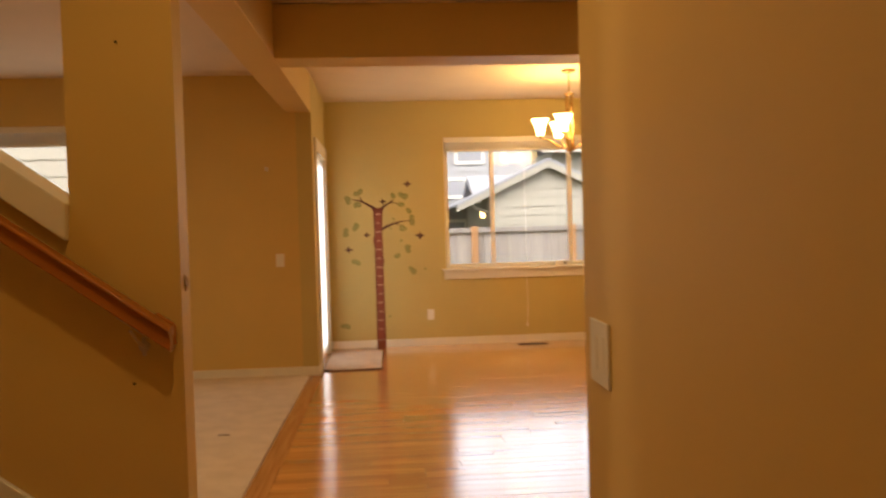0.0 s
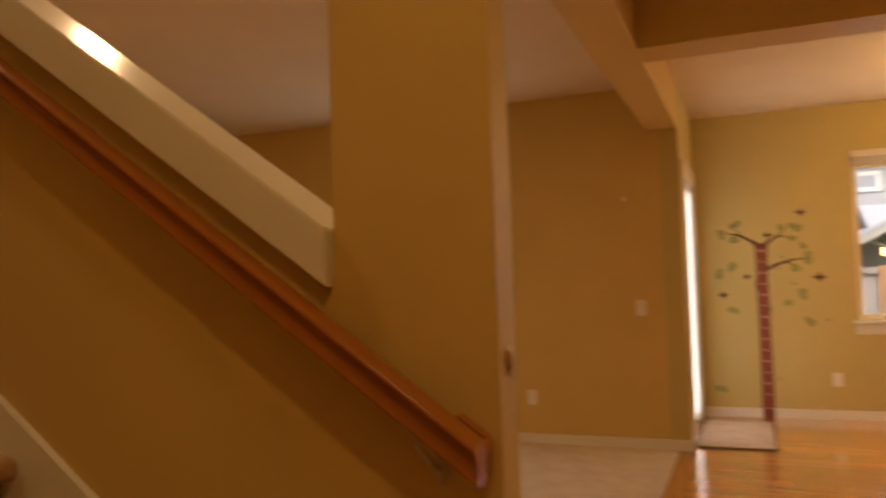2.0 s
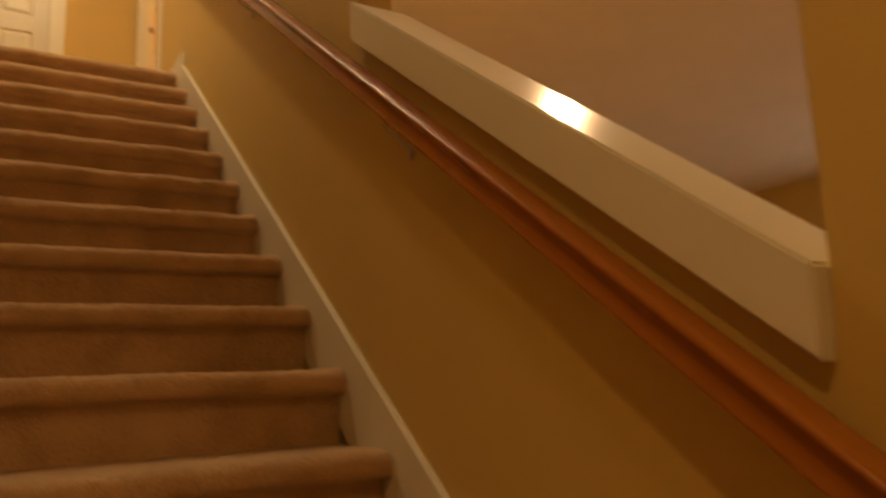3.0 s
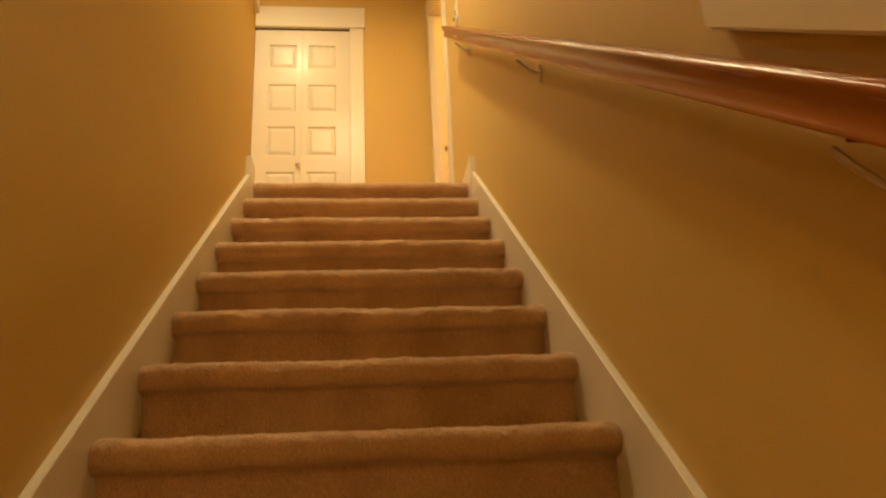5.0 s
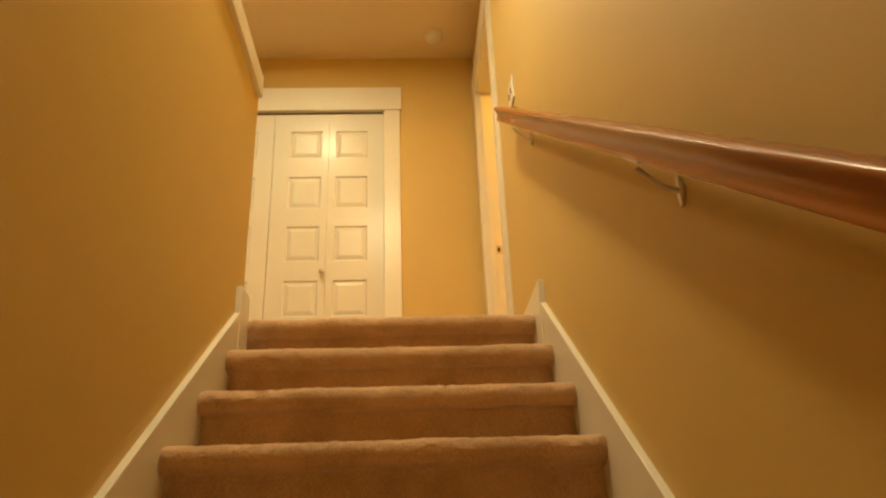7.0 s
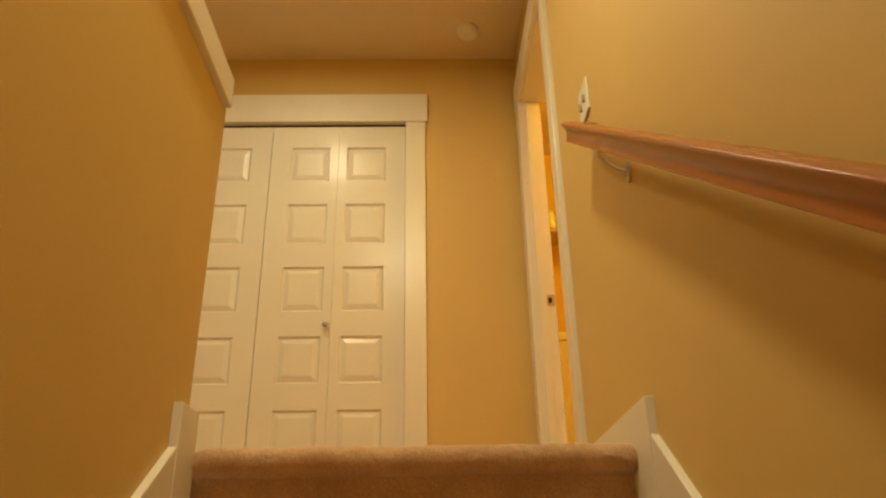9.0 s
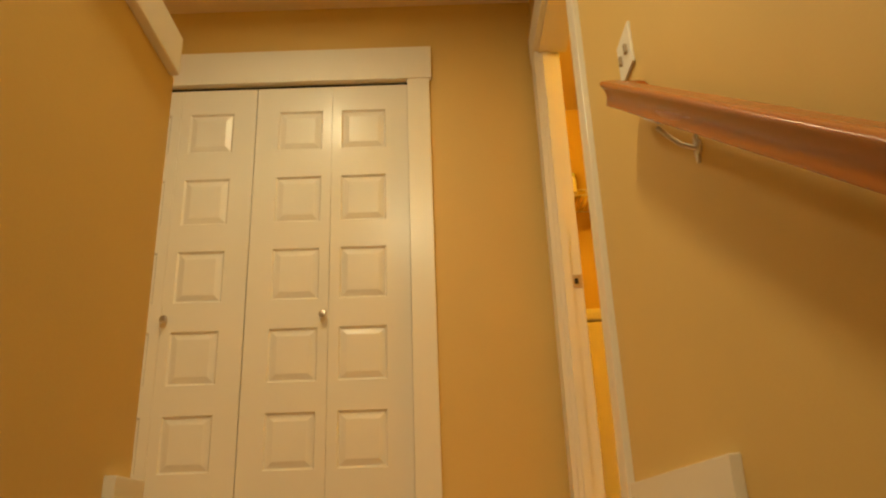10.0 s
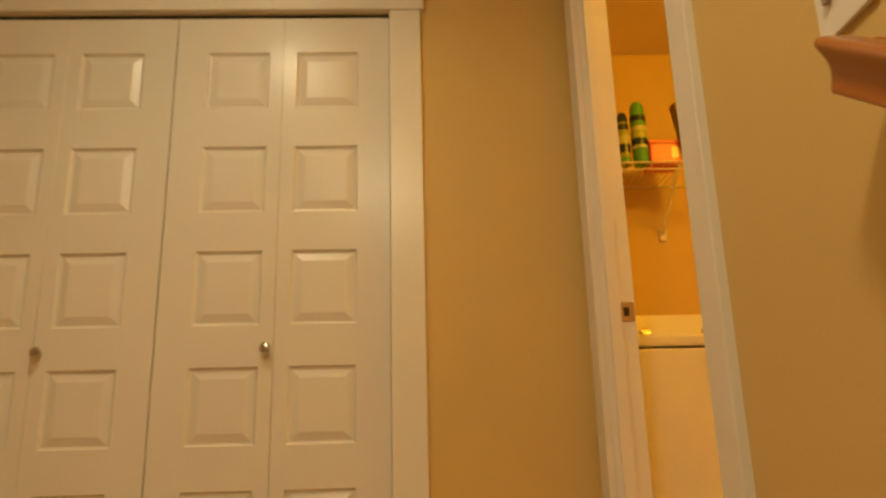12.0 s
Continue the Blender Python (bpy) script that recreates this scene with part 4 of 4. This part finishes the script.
def leaf(x, z, r, turn):
    pts = []
    for k in range(12):
        a = 2 * math.pi * k / 12
        u, v = r * math.cos(a), r * 0.72 * math.sin(a) * (1 - 0.25 * math.cos(a))
        pts.append((x + u * math.cos(turn) - v * math.sin(turn), z + u * math.sin(turn) + v * math.cos(turn)))
    flat("leaf", pts, LEAF)
    pts = [(x + (p - x) * 0.55, z + (q - z) * 0.55) for p, q in pts]
    part("leaf_vein", prism(B(), pts, FAR_Y - 0.0032, FAR_Y - 0.0026), LEAFD, dec)


for i, (x, z) in enumerate(((4.20, 1.66), (4.205, 1.625), (4.34, 1.73), (4.30, 1.71), (4.32, 1.59), (4.29, 1.585), (4.79, 1.69), (4.82, 1.67), (4.84, 1.665), (4.79, 1.58), (4.70, 1.68), (4.90, 1.43), (4.905, 1.39), (4.90, 1.375), (4.79, 1.32), (4.81, 1.31), (4.87, 1.51), (4.17, 1.30), (4.17, 1.26), (4.29, 1.36), (4.27, 1.33), (4.26, 0.96), (4.29, 0.95), (4.78, 1.18), (4.85, 1.11), (4.85, 1.07), (4.75, 1.03), (4.73, 1.01), (4.88, 0.86), (4.91, 0.83), (4.12, 0.25), (4.16, 0.245), (4.63, 0.34), (5.04, 0.86), (4.70, 1.42), (4.66, 1.32))):
    leaf(x, z, 0.016 if i in (26, 32, 33, 34, 35, 23) else 0.035, i * 2.1)


def bird(x, z, s, flip=1):
    shape = [(-1.0, 0.15), (-0.5, 0.25), (-0.2, 0.2), (0.1, 0.75), (0.35, 0.7), (0.3, 0.25), (0.7, 0.2), (1.05, 0.05), (0.7, -0.1), (0.35, -0.3), (0.1, -0.7), (-0.1, -0.65), (-0.1, -0.25), (-0.5, -0.1)]
    flat("bird", [(x + flip * a * s, z + b * s) for a, b in shape], BARK2)


bird(4.857, 1.803, 0.050)
bird(4.982, 1.228, 0.060)
bird(4.200, 1.090, 0.050, -1)
bird(4.405, 1.250, 0.042, -1)
bird(4.59, 1.615, 0.045, -1)

# ---- laundry room ----
SHELL = material("washer_enamel", (0.80, 0.78, 0.73), 0.25, spread=0.02, bump=0)
ws = thing("washing_machine", "white top-loading washing machine with a raised control console", "washing machine", (-2.38, 0.6, TOP))
bm = B()
box(bm, -2.71, -2.05, 0.16, 0.85, TOP + 0.02, 3.935, 0.012)
part("body", bm, SHELL, ws)
bm = B()
box(bm, -2.71, -2.045, 0.155, 0.855, 3.941, 3.985, 0.012)
part("top_deck", bm, SHELL, ws)
bm = B()
box(bm, -2.45, -2.10, 0.22, 0.79, 3.9855, 3.994, 0.003)
part("lid", bm, SHELL, ws)
bm = B()
prism(bm, [(-2.71, 3.9855), (-2.50, 3.9855), (-2.58, 4.15), (-2.71, 4.16)], 0.16, 0.85)
part("console", bm, SHELL, ws)
for y in (0.42, 0.68):
    bm = B()
    lathe(bm, [(0.001, 0), (0.024, 0), (0.021, 0.02), (0.001, 0.022)], (-2.535, y, 4.065), 16, Matrix.Rotation(radians(65), 4, 'Y'))
    part("dial", bm, NICKEL, ws, smooth=True)
for x in (-2.66, -2.10):
    for y in (0.21, 0.80):
        bm = B()
        lathe(bm, [(0.001, -0.006), (0.018, -0.006), (0.018, 0.022), (0.001, 0.022)], (x, y, TOP), 10)
        part("foot", bm, DARK, ws)

shelf = thing("wire_shelf", "white coated wire shelf with diagonal braces on the laundry wall", "wire shelf", (-2.56, 0.7, 4.78))
bm = B()
SZ = 4.785
for z in (SZ, SZ - 0.032):
    tube(bm, [(-2.41, 0.105, z), (-2.41, 1.79, z)], 0.0035, 6)
tube(bm, [(-2.715, 0.105, SZ), (-2.715, 1.79, SZ)], 0.003, 6)
part("edge_wire", bm, PLATE, shelf, smooth=True)
bm = B()
for i in range(66):
    y = 0.115 + i * 0.0255
    tube(bm, [(-2.716, y, SZ + 0.003), (-2.41, y, SZ + 0.003)], 0.0016, 4)
for i in range(12):
    y = 0.2 + i * 0.14
    tube(bm, [(-2.41, y, SZ), (-2.41, y, SZ - 0.032)], 0.002, 4)
part("deck_wires", bm, PLATE, shelf)
for y in (0.60, 1.30):
    bm = B()
    tube(bm, [(-2.415, y, SZ - 0.01), (-2.60, y, SZ - 0.15), (-2.708, y, SZ - 0.235)], 0.006, 6)
    box(bm, -2.719, -2.705, y - 0.014, y + 0.014, SZ - 0.265, SZ - 0.215, 0.002)
    part("brace", bm, PLATE, shelf)

CANG = material("can_green", (0.10, 0.34, 0.05), 0.25, spread=0.05, bump=0)
CANB = material("can_dark_blue", (0.015, 0.03, 0.09), 0.25, spread=0.05, bump=0)
CANP = material("can_pale_label", (0.55, 0.60, 0.35), 0.3, spread=0.05, bump=0)
CANY = material("can_yellow_green", (0.38, 0.42, 0.06), 0.25, spread=0.08, bump=0)
ORANGE = material("orange_plastic", (0.75, 0.10, 0.03), 0.35, spread=0.04, bump=0)
BRICKY = material("brown_card", (0.20, 0.10, 0.04), 0.5, spread=0.1, bump=0)


def spray_can(y, r, h, cap, body, band, label):
    c = thing("spray_can", label, "spray can", (-2.46, y, SZ + 0.005), "cans on the wire shelf")
    z = SZ + 0.005
    bm = B()
    lathe(bm, [(0.001, 0), (r * 0.95, 0), (r, 0.004), (r, h * 0.78), (r * 0.92, h * 0.81), (0.001, h * 0.81)], (-2.46, y, z), 20)
    part("can_body", bm, body, c, smooth=True)
    bm = B()
    lathe(bm, [(0.001, h * 0.812), (r * 0.93, h * 0.812), (r * 0.9, h * 0.93), (r * 0.62, h), (0.001, h)], (-2.46, y, z), 18)
    part("cap", bm, cap, c, smooth=True)
    for z0, z1, m in band:
        bm = B()
        lathe(bm, [(r * 0.9, h * z0), (r + 0.0008, h * z0), (r + 0.0008, h * z1), (r * 0.9, h * z1)], (-2.46, y, z), 20)
        part("label_band", bm, m, c, smooth=True)
    return c


spray_can(0.385, 0.025, 0.245, CANB, CANY, ((0.02, 0.14, CANG), (0.22, 0.38, CANB), (0.40, 0.55, CANP), (0.66, 0.775, CANB)), "yellow-green spray can with a dark blue cap on the wire shelf")
spray_can(0.455, 0.034, 0.295, CANG, CANG, ((0.25, 0.29, CANP), (0.30, 0.40, CANB), (0.41, 0.52, CANY), (0.53, 0.60, CANP), (0.68, 0.775, CANB)), "tall green spray can with a green cap on the wire shelf")
tub = thing("orange_tub", "bright orange plastic tub on the wire shelf", "tub", (-2.50, 0.56, SZ + 0.005))
bm = B()
box(bm, -2.56, -2.44, 0.49, 0.625, SZ + 0.005, SZ + 0.112, 0.008)
part("tub_body", bm, ORANGE, tub)
bm = B()
box(bm, -2.565, -2.435, 0.486, 0.629, SZ + 0.098, SZ + 0.116, 0.004)
part("rim", bm, ORANGE, tub)
bm = B()
box(bm, -2.4385, -2.4375, 0.585, 0.615, SZ + 0.03, SZ + 0.085)
part("tub_label", bm, CANP, tub)
pot = thing("pale_jar", "pale lidded jar on the wire shelf", "jar", (-2.47, 0.265, SZ + 0.005))
bm = B()
lathe(bm, [(0.001, 0), (0.034, 0), (0.036, 0.006), (0.036, 0.085), (0.028, 0.10), (0.001, 0.10)], (-2.47, 0.265, SZ + 0.005), 18)
jb = part("jar_body", bm, PLATE, pot, smooth=True)
bm = B()
lathe(bm, [(0.001, 0.1005), (0.031, 0.1005), (0.031, 0.122), (0.001, 0.122)], (-2.47, 0.265, SZ + 0.005), 18)
part("lid", bm, CANP, pot, smooth=True)
carton = thing("brown_carton", "tall brown carton leaning on the wire shelf", "carton", (-2.47, 0.655, SZ + 0.005))
bm = B()
box(bm, -0.03, 0.03, -0.028, 0.028, 0.0, 0.27, 0.003)
bmesh.ops.transform(bm, matrix=Matrix.Translation((-2.42, 0.668, SZ + 0.009)) @ Matrix.Rotation(radians(9), 4, 'X'), verts=bm.verts)
part("carton_body", bm, BRICKY, carton)
bm = B()
box(bm, 0.0302, 0.031, -0.020, 0.020, 0.06, 0.15)
bmesh.ops.transform(bm, matrix=Matrix.Translation((-2.42, 0.668, SZ + 0.009)) @ Matrix.Rotation(radians(9), 4, 'X'), verts=bm.verts)
part("carton_label", bm, CANP, carton)

# ---- outside the windows ----
LAWN = material("lawn", (0.08, 0.10, 0.04), 0.95, spread=0.3, scale=2, grain=60, bump=0.6, depth=0.03)
FENCEW = wood("weathered_fence", (0.44, 0.40, 0.36), (0.34, 0.30, 0.27), 0.85, along=2, stretch=6, vary=0.14)
POSTW = wood("new_cedar_post", (0.55, 0.30, 0.13), (0.45, 0.22, 0.09), 0.75, along=2, stretch=6, vary=0.1)
SIDING = material("cream_siding", (0.46, 0.425, 0.345), 0.7, spread=0.05, scale=2, grain=50, bump=0.05)
SHINGLE = material("grey_shingles", (0.42, 0.42, 0.44), 0.9, spread=0.25, scale=12, grain=60, bump=0.4, depth=0.01)
GREYSIDE = material("grey_siding", (0.44, 0.44, 0.44), 0.75, spread=0.08, scale=2, bump=0.03)
FOLIAGE = material("tree_leaves", (0.12, 0.19, 0.075), 0.7, spread=0.45, scale=4, grain=30, bump=0)
BARKO = material("tree_bark", (0.12, 0.09, 0.06), 0.9, spread=0.3, scale=20, bump=0.4, depth=0.01)
GZ = -0.55
solid("ground", box(B(), -300, 300, FAR_Y + 0.16, 600, GZ - 0.3, GZ), LAWN, "lawn and ground running to the horizon", "ground")
solid("ground_side", box(B(), -300, WEST - 0.36, -300, FAR_Y + 0.16, GZ - 0.3, GZ), LAWN, "ground beside the house", "ground")
solid("ground_side_2", box(B(), WEST - 0.36, JOG_X - 0.15, LIV_Y + 0.15, FAR_Y + 0.16, GZ - 0.3, GZ), LAWN, "patio ground outside the garden door", "ground")

fence = thing("fence", "weathered grey board fence with two newer cedar posts", "fence", (7.4, 10, GZ))
FY = 10.0
bme = B()
box(bme, -0.068, 0.068, -0.009, 0.009, 0, 1.80)
fence_board = mesh_of("board", bme, FENCEW)
random.seed(4)
for i in range(62):
    ob = new("board", fence_board)
    ob.matrix_world = pose(3.2 + i * 0.139, FY + random.uniform(-0.004, 0.004), GZ + random.uniform(-0.012, 0.008), 0, random.uniform(-0.25, 0.25), 0)
    ob.parent = fence
    ob.matrix_parent_inverse = fence.matrix_world.inverted()
for z in (1.255, 0.55, -0.25):
    part("fence_rail", box(B(), 3.1, 11.8, FY - 0.055, FY - 0.011, z - 0.04, z + 0.04, 0.004), FENCEW, fence)
for x in (4.4, 6.02, 7.62, 9.25, 10.9):
    m = POSTW if x in (6.02, 7.62) else FENCEW
    bm = B()
    box(bm, x - 0.055, x + 0.055, FY - 0.17, FY - 0.058, GZ, 1.315, 0.006)
    part("post", bm, m, fence, "newer orange cedar post" if m is POSTW else "")

# neighbour's garage with a gable towards the window
HY, AX, AZ = 14.0, 8.09, 2.70
LX, RX, WZ = 6.93, 9.26, 2.10
house = thing("neighbour_garage", "cream lap-sided garage with a grey gable roof", "garage", (8.2, 17, GZ))
slope = 0.475
bm = B()
prism(bm, [(LX, GZ), (RX, GZ), (RX, AZ - 0.12 - slope * (RX - AX)), (AX, AZ - 0.12), (LX, AZ - 0.12 - slope * (AX - LX))], HY, HY + 6)
part("wall", bm, SIDING, house)
z = 0.2
while z < AZ - 0.3:
    x0 = max(LX, AX - (AZ - 0.16 - z - 0.19) / slope) if z + 0.19 > AZ - 0.12 - slope * (AX - LX) else LX
    x1 = min(RX, AX + (AZ - 0.16 - z - 0.19) / slope) if z + 0.19 > AZ - 0.12 - slope * (RX - AX) else RX
    if x1 - x0 > 0.1:
        bm = B()
        prism(bm, [(HY - 0.002, z), (HY - 0.026, z), (HY - 0.010, z + 0.188), (HY - 0.002, z + 0.188)], x0, x1, "x")
        part("siding_board", bm, SIDING, house)
    z += 0.19
for ex in (6.09, 10.0):
    run = abs(ex - AX)
    bm = B()
    prism(bm, [(AX, AZ), (ex, AZ - slope * run), (ex, AZ - slope * run + 0.05), (AX, AZ + 0.05)], HY - 0.22, HY + 6.2)
    part("roof", bm, SHINGLE, house)
    bm = B()
    prism(bm, [(AX, AZ - 0.15), (ex, AZ - slope * run - 0.12), (ex, AZ - slope * run - 0.002), (AX, AZ - 0.002)], HY - 0.21, HY - 0.17)
    part("rake_board", bm, SIDING, house)
    bm = B()
    prism(bm, [(AX, AZ - 0.03), (ex, AZ - slope * run - 0.03), (ex, AZ - slope * run - 0.012), (AX, AZ - 0.012)], HY - 0.169, HY - 0.03)
    part("soffit", bm, SIDING, house)
part("corner_board", box(B(), RX - 0.10, RX + 0.02, HY - 0.035, HY - 0.0265, GZ, WZ), SIDING, house)
part("corner_board", box(B(), LX - 0.02, LX + 0.10, HY - 0.035, HY - 0.0265, GZ, WZ), SIDING, house)
bm = B()
tube(bm, [(6.42, HY - 0.12, 1.82), (6.50, HY + 0.1, 1.72), (6.80, HY + 0.25, 1.62), (6.90, HY + 0.28, 1.50), (6.90, HY + 0.28, GZ)], 0.035, 8)
part("downspout", bm, SIDING, house, "pale downspout", smooth=True)
pl = thing("porch_lantern", "small warm lit porch lantern", "lantern", (6.72, HY + 0.6, 1.62))
part("lantern_glass", box(B(), 6.69, 6.79, HY + 0.55, HY + 0.65, 1.50, 1.66, 0.01), glow("porch_glow", (1.0, 0.6, 0.2), 3.0), pl)
part("lantern_cap", box(B(), 6.68, 6.80, HY + 0.54, HY + 0.66, 1.661, 1.69, 0.006), DARK, pl)
part("lantern_arm", box(B(), 6.73, 6.75, HY + 0.66, HY + 1.0, 1.64, 1.66), DARK, pl)


def far_house(name, x0, x1, y, depth, eave, ridge, mat, label, windows):
    h = thing(name, label, "house", ((x0 + x1) / 2, y, GZ))
    part("wall", box(B(), x0, x1, y, y + depth, GZ, eave), mat, h)
    bm = B()
    prism(bm, [(y - 0.5, eave - 0.1), (y + depth / 2, ridge), (y + depth + 0.5, eave - 0.1), (y + depth + 0.5, eave + 0.05), (y + depth / 2, ridge + 0.15), (y - 0.5, eave + 0.05)], x0 - 0.5, x1 + 0.5, "x")
    part("roof", bm, SHINGLE, h)
    part("gutter", box(B(), x0 - 0.5, x1 + 0.5, y - 0.62, y - 0.505, eave - 0.12, eave + 0.02, 0.02), TRIM, h)
    z = GZ + 0.3
    while z < eave - 0.2:
        bm = B()
        prism(bm, [(y - 0.002, z), (y - 0.03, z), (y - 0.012, z + 0.24), (y - 0.002, z + 0.24)], x0, x1, "x")
        part("siding_board", bm, mat, h)
        z += 0.245
    for wx, wz, ww, wh in windows:
        bm = B()
        for a, b, c, d in ((wx, wx + ww, wz, wz + 0.1), (wx, wx + ww, wz + wh - 0.1, wz + wh), (wx, wx + 0.1, wz + 0.1, wz + wh - 0.1), (wx + ww - 0.1, wx + ww, wz + 0.1, wz + wh - 0.1)):
            box(bm, a, b, y - 0.07, y - 0.031, c, d)
        wn = part("window", bm, TRIM, h)
        part("pane", box(B(), wx + 0.1, wx + ww - 0.1, y - 0.05, y - 0.04, wz + 0.1, wz + wh - 0.1), material("dark_pane", (0.36, 0.37, 0.39), 0.08, spread=0.02, bump=0), wn)
    return h


far_house("grey_house", 1.5, 8.9, 20.0, 7, 4.3, 6.4, GREYSIDE, "grey sided house with a shingle roof behind the garage", ((5.7, 2.15, 1.3, 0.62), (6.6, 3.15, 0.9, 0.5), (5.8, 1.05, 1.15, 0.5)))
far_house("low_wing", 7.25, 9.6, 17.0, 2.0, 2.02, 2.52, GREYSIDE, "low grey wing with a shingle roof behind the garage", ())
far_house("white_house", 10.6, 22, 25.0, 8, 4.0, 6.4, SIDING, "pale house beyond the garage", ((12, 1.5, 1.4, 1.6), (15, 1.5, 1.4, 1.6)))
far_house("side_house", -9.0, 2.6, 9.0, 8, 5.4, 7.6, SIDING, "pale sided house next door seen past the blind", ((0.9, 0.9, 1.3, 1.6),))


def tree(x, y, height, spread, seed, label):
    """Trunk, limbs and a crown of many small leaves gathered in clumps."""
    t = thing("garden_tree", label, "tree", (x, y, GZ))
    rnd = random.Random(seed)
    bm = B()
    pts = [(x + rnd.uniform(-0.05, 0.05) * k, y, GZ + height * 0.8 * k / 5) for k in range(6)]
    for k, (a, b) in enumerate(zip(pts, pts[1:])):
        tube(bm, [a, b], 0.13 - 0.02 * k, 7)
    tips = []
    for i in range(34):
        h = rnd.uniform(0.25, 1.0)
        base = Vector((x, y, GZ + height * 0.8 * h))
        ang, reach = rnd.uniform(0, 6.283), spread * (1.15 - 0.75 * h) * rnd.uniform(0.5, 1.0)
        tip = base + Vector((math.cos(ang) * reach, math.sin(ang) * reach, rnd.uniform(0.1, 0.7)))
        tube(bm, [base, (base + tip) / 2 + Vector((0, 0, 0.08)), tip], 0.025, 5)
        tips += [tip, (base + tip * 2) / 3]
    part("trunk", bm, BARKO, t)
    verts, faces = [], []
    for tip in tips:
        for j in range(150):
            c = tip + Vector((rnd.gauss(0, 0.24), rnd.gauss(0, 0.24), rnd.gauss(0, 0.2)))
            u = Vector((rnd.uniform(-1, 1), rnd.uniform(-1, 1), rnd.uniform(-1, 1))).normalized()
            v = u.orthogonal().normalized()
            s = rnd.uniform(0.035, 0.07)
            n0 = len(verts)
            verts += [c - u * s, c + v * s * 0.5, c + u * s, c - v * s * 0.5]
            faces.append((n0, n0 + 1, n0 + 2, n0 + 3))
    me = bpy.data.meshes.new("crown")
    me.from_pydata([tuple(v) for v in verts], [], faces)
    me.materials.append(FOLIAGE)
    cr = new("crown", me)
    cr.parent = t
    cr.matrix_parent_inverse = t.matrix_world.inverted()
    return t


tree(11.3, 17.5, 5.2, 1.7, 3, "leafy green garden tree beyond the fence")
tree(12.9, 18.5, 5.8, 1.8, 8, "leafy green garden tree beyond the fence")

# ---- oak strip floor, laid piece by piece ----
floor = thing("floor_oak", "glossy honey oak strip floor", "wood floor", (6, 2, 0), kind="structure")
random.seed(11)
PW = 0.083
cache = {}


def strip_mesh(length):
    key = round(length, 2)
    if key not in cache:
        bm = B()
        w, b = PW - 0.0008, 0.0008
        L = length / 2 - 0.0006
        v = [bm.verts.new(p) for p in ((-L, -w / 2, -0.018), (L, -w / 2, -0.018), (L, w / 2, -0.018), (-L, w / 2, -0.018),
                                       (-L, -w / 2, -b), (L, -w / 2, -b), (L, w / 2, -b), (-L, w / 2, -b),
                                       (-L + b, -w / 2 + b, 0), (L - b, -w / 2 + b, 0), (L - b, w / 2 - b, 0), (-L + b, w / 2 - b, 0))]
        for a in (0, 4):
            for i in range(4):
                k = (i + 1) % 4
                bm.faces.new((v[a + i], v[a + k], v[a + 4 + k], v[a + 4 + i]))
        bm.faces.new(v[8:12])
        cache[key] = mesh_of("strip", bm, OAK)
    return cache[key]


row_y, count = FAR_Y - 0.002 - PW / 2, 0
joined_v, joined_f = [], []
while row_y > -4.0:
    x = JOG_X + 0.035 if row_y > 0.1 else 3.93
    end = EAST
    first = random.uniform(0.4, 1.9)
    while x < end - 0.05:
        ln = round(min(first, end - x), 1) if end - x > 2.2 else end - x
        ln = max(ln, 0.2)
        first = random.choice((0.9, 1.2, 1.5, 1.8, 2.1))
        me = strip_mesh(ln)
        lift = random.uniform(-0.0006, 0.0004)
        if row_y > 0.6 and count < 300:
            ob = new("strip", me)
            ob.matrix_world = pose(x + ln / 2, row_y, lift, random.uniform(-0.12, 0.12), 0, 0)
            ob.parent = floor
            ob.matrix_parent_inverse = floor.matrix_world.inverted()
            count += 1
        else:
            n0 = len(joined_v)
            joined_v += [(v.co.x + x + ln / 2, v.co.y + row_y, v.co.z + lift) for v in me.vertices]
            joined_f += [tuple(n0 + i for i in p.vertices) for p in me.polygons]
        x += ln
    row_y -= PW
me = bpy.data.meshes.new("strip_rest")
me.from_pydata(joined_v, [], joined_f)
me.materials.append(OAK)
rest = new("strip_rest", me)
rest.parent = floor
rest.matrix_parent_inverse = floor.matrix_world.inverted()
tagged(rest, kind="stuff")
border = part("border_strip", box(B(), 3.892, JOG_X + 0.034, 0.10, LIV_Y - 0.016, -0.018, 0.001, 0.001), OAKY, floor)
part("threshold_strip", box(B(), JOG_X - 0.14, JOG_X + 0.034, DOOR_Y[0] + 0.029, DOOR_Y[1] - 0.029, -0.018, 0.012, 0.003), OAKY, floor)
solid("carpet_seam", box(B(), 3.885, 3.8915, 0.10, LIV_Y - 0.016, -0.018, 0.010), ROOMPILE, "beige carpet edge against the oak border", "carpet edge")
chip = thing("carpet_scrap", "small dark scrap lying on the living room carpet", "scrap", (3.55, 2.6, 0.012))
part("scrap", box(B(), 3.515, 3.585, 2.59, 2.61, 0.0122, 0.016, 0.001), CORBEL, chip)
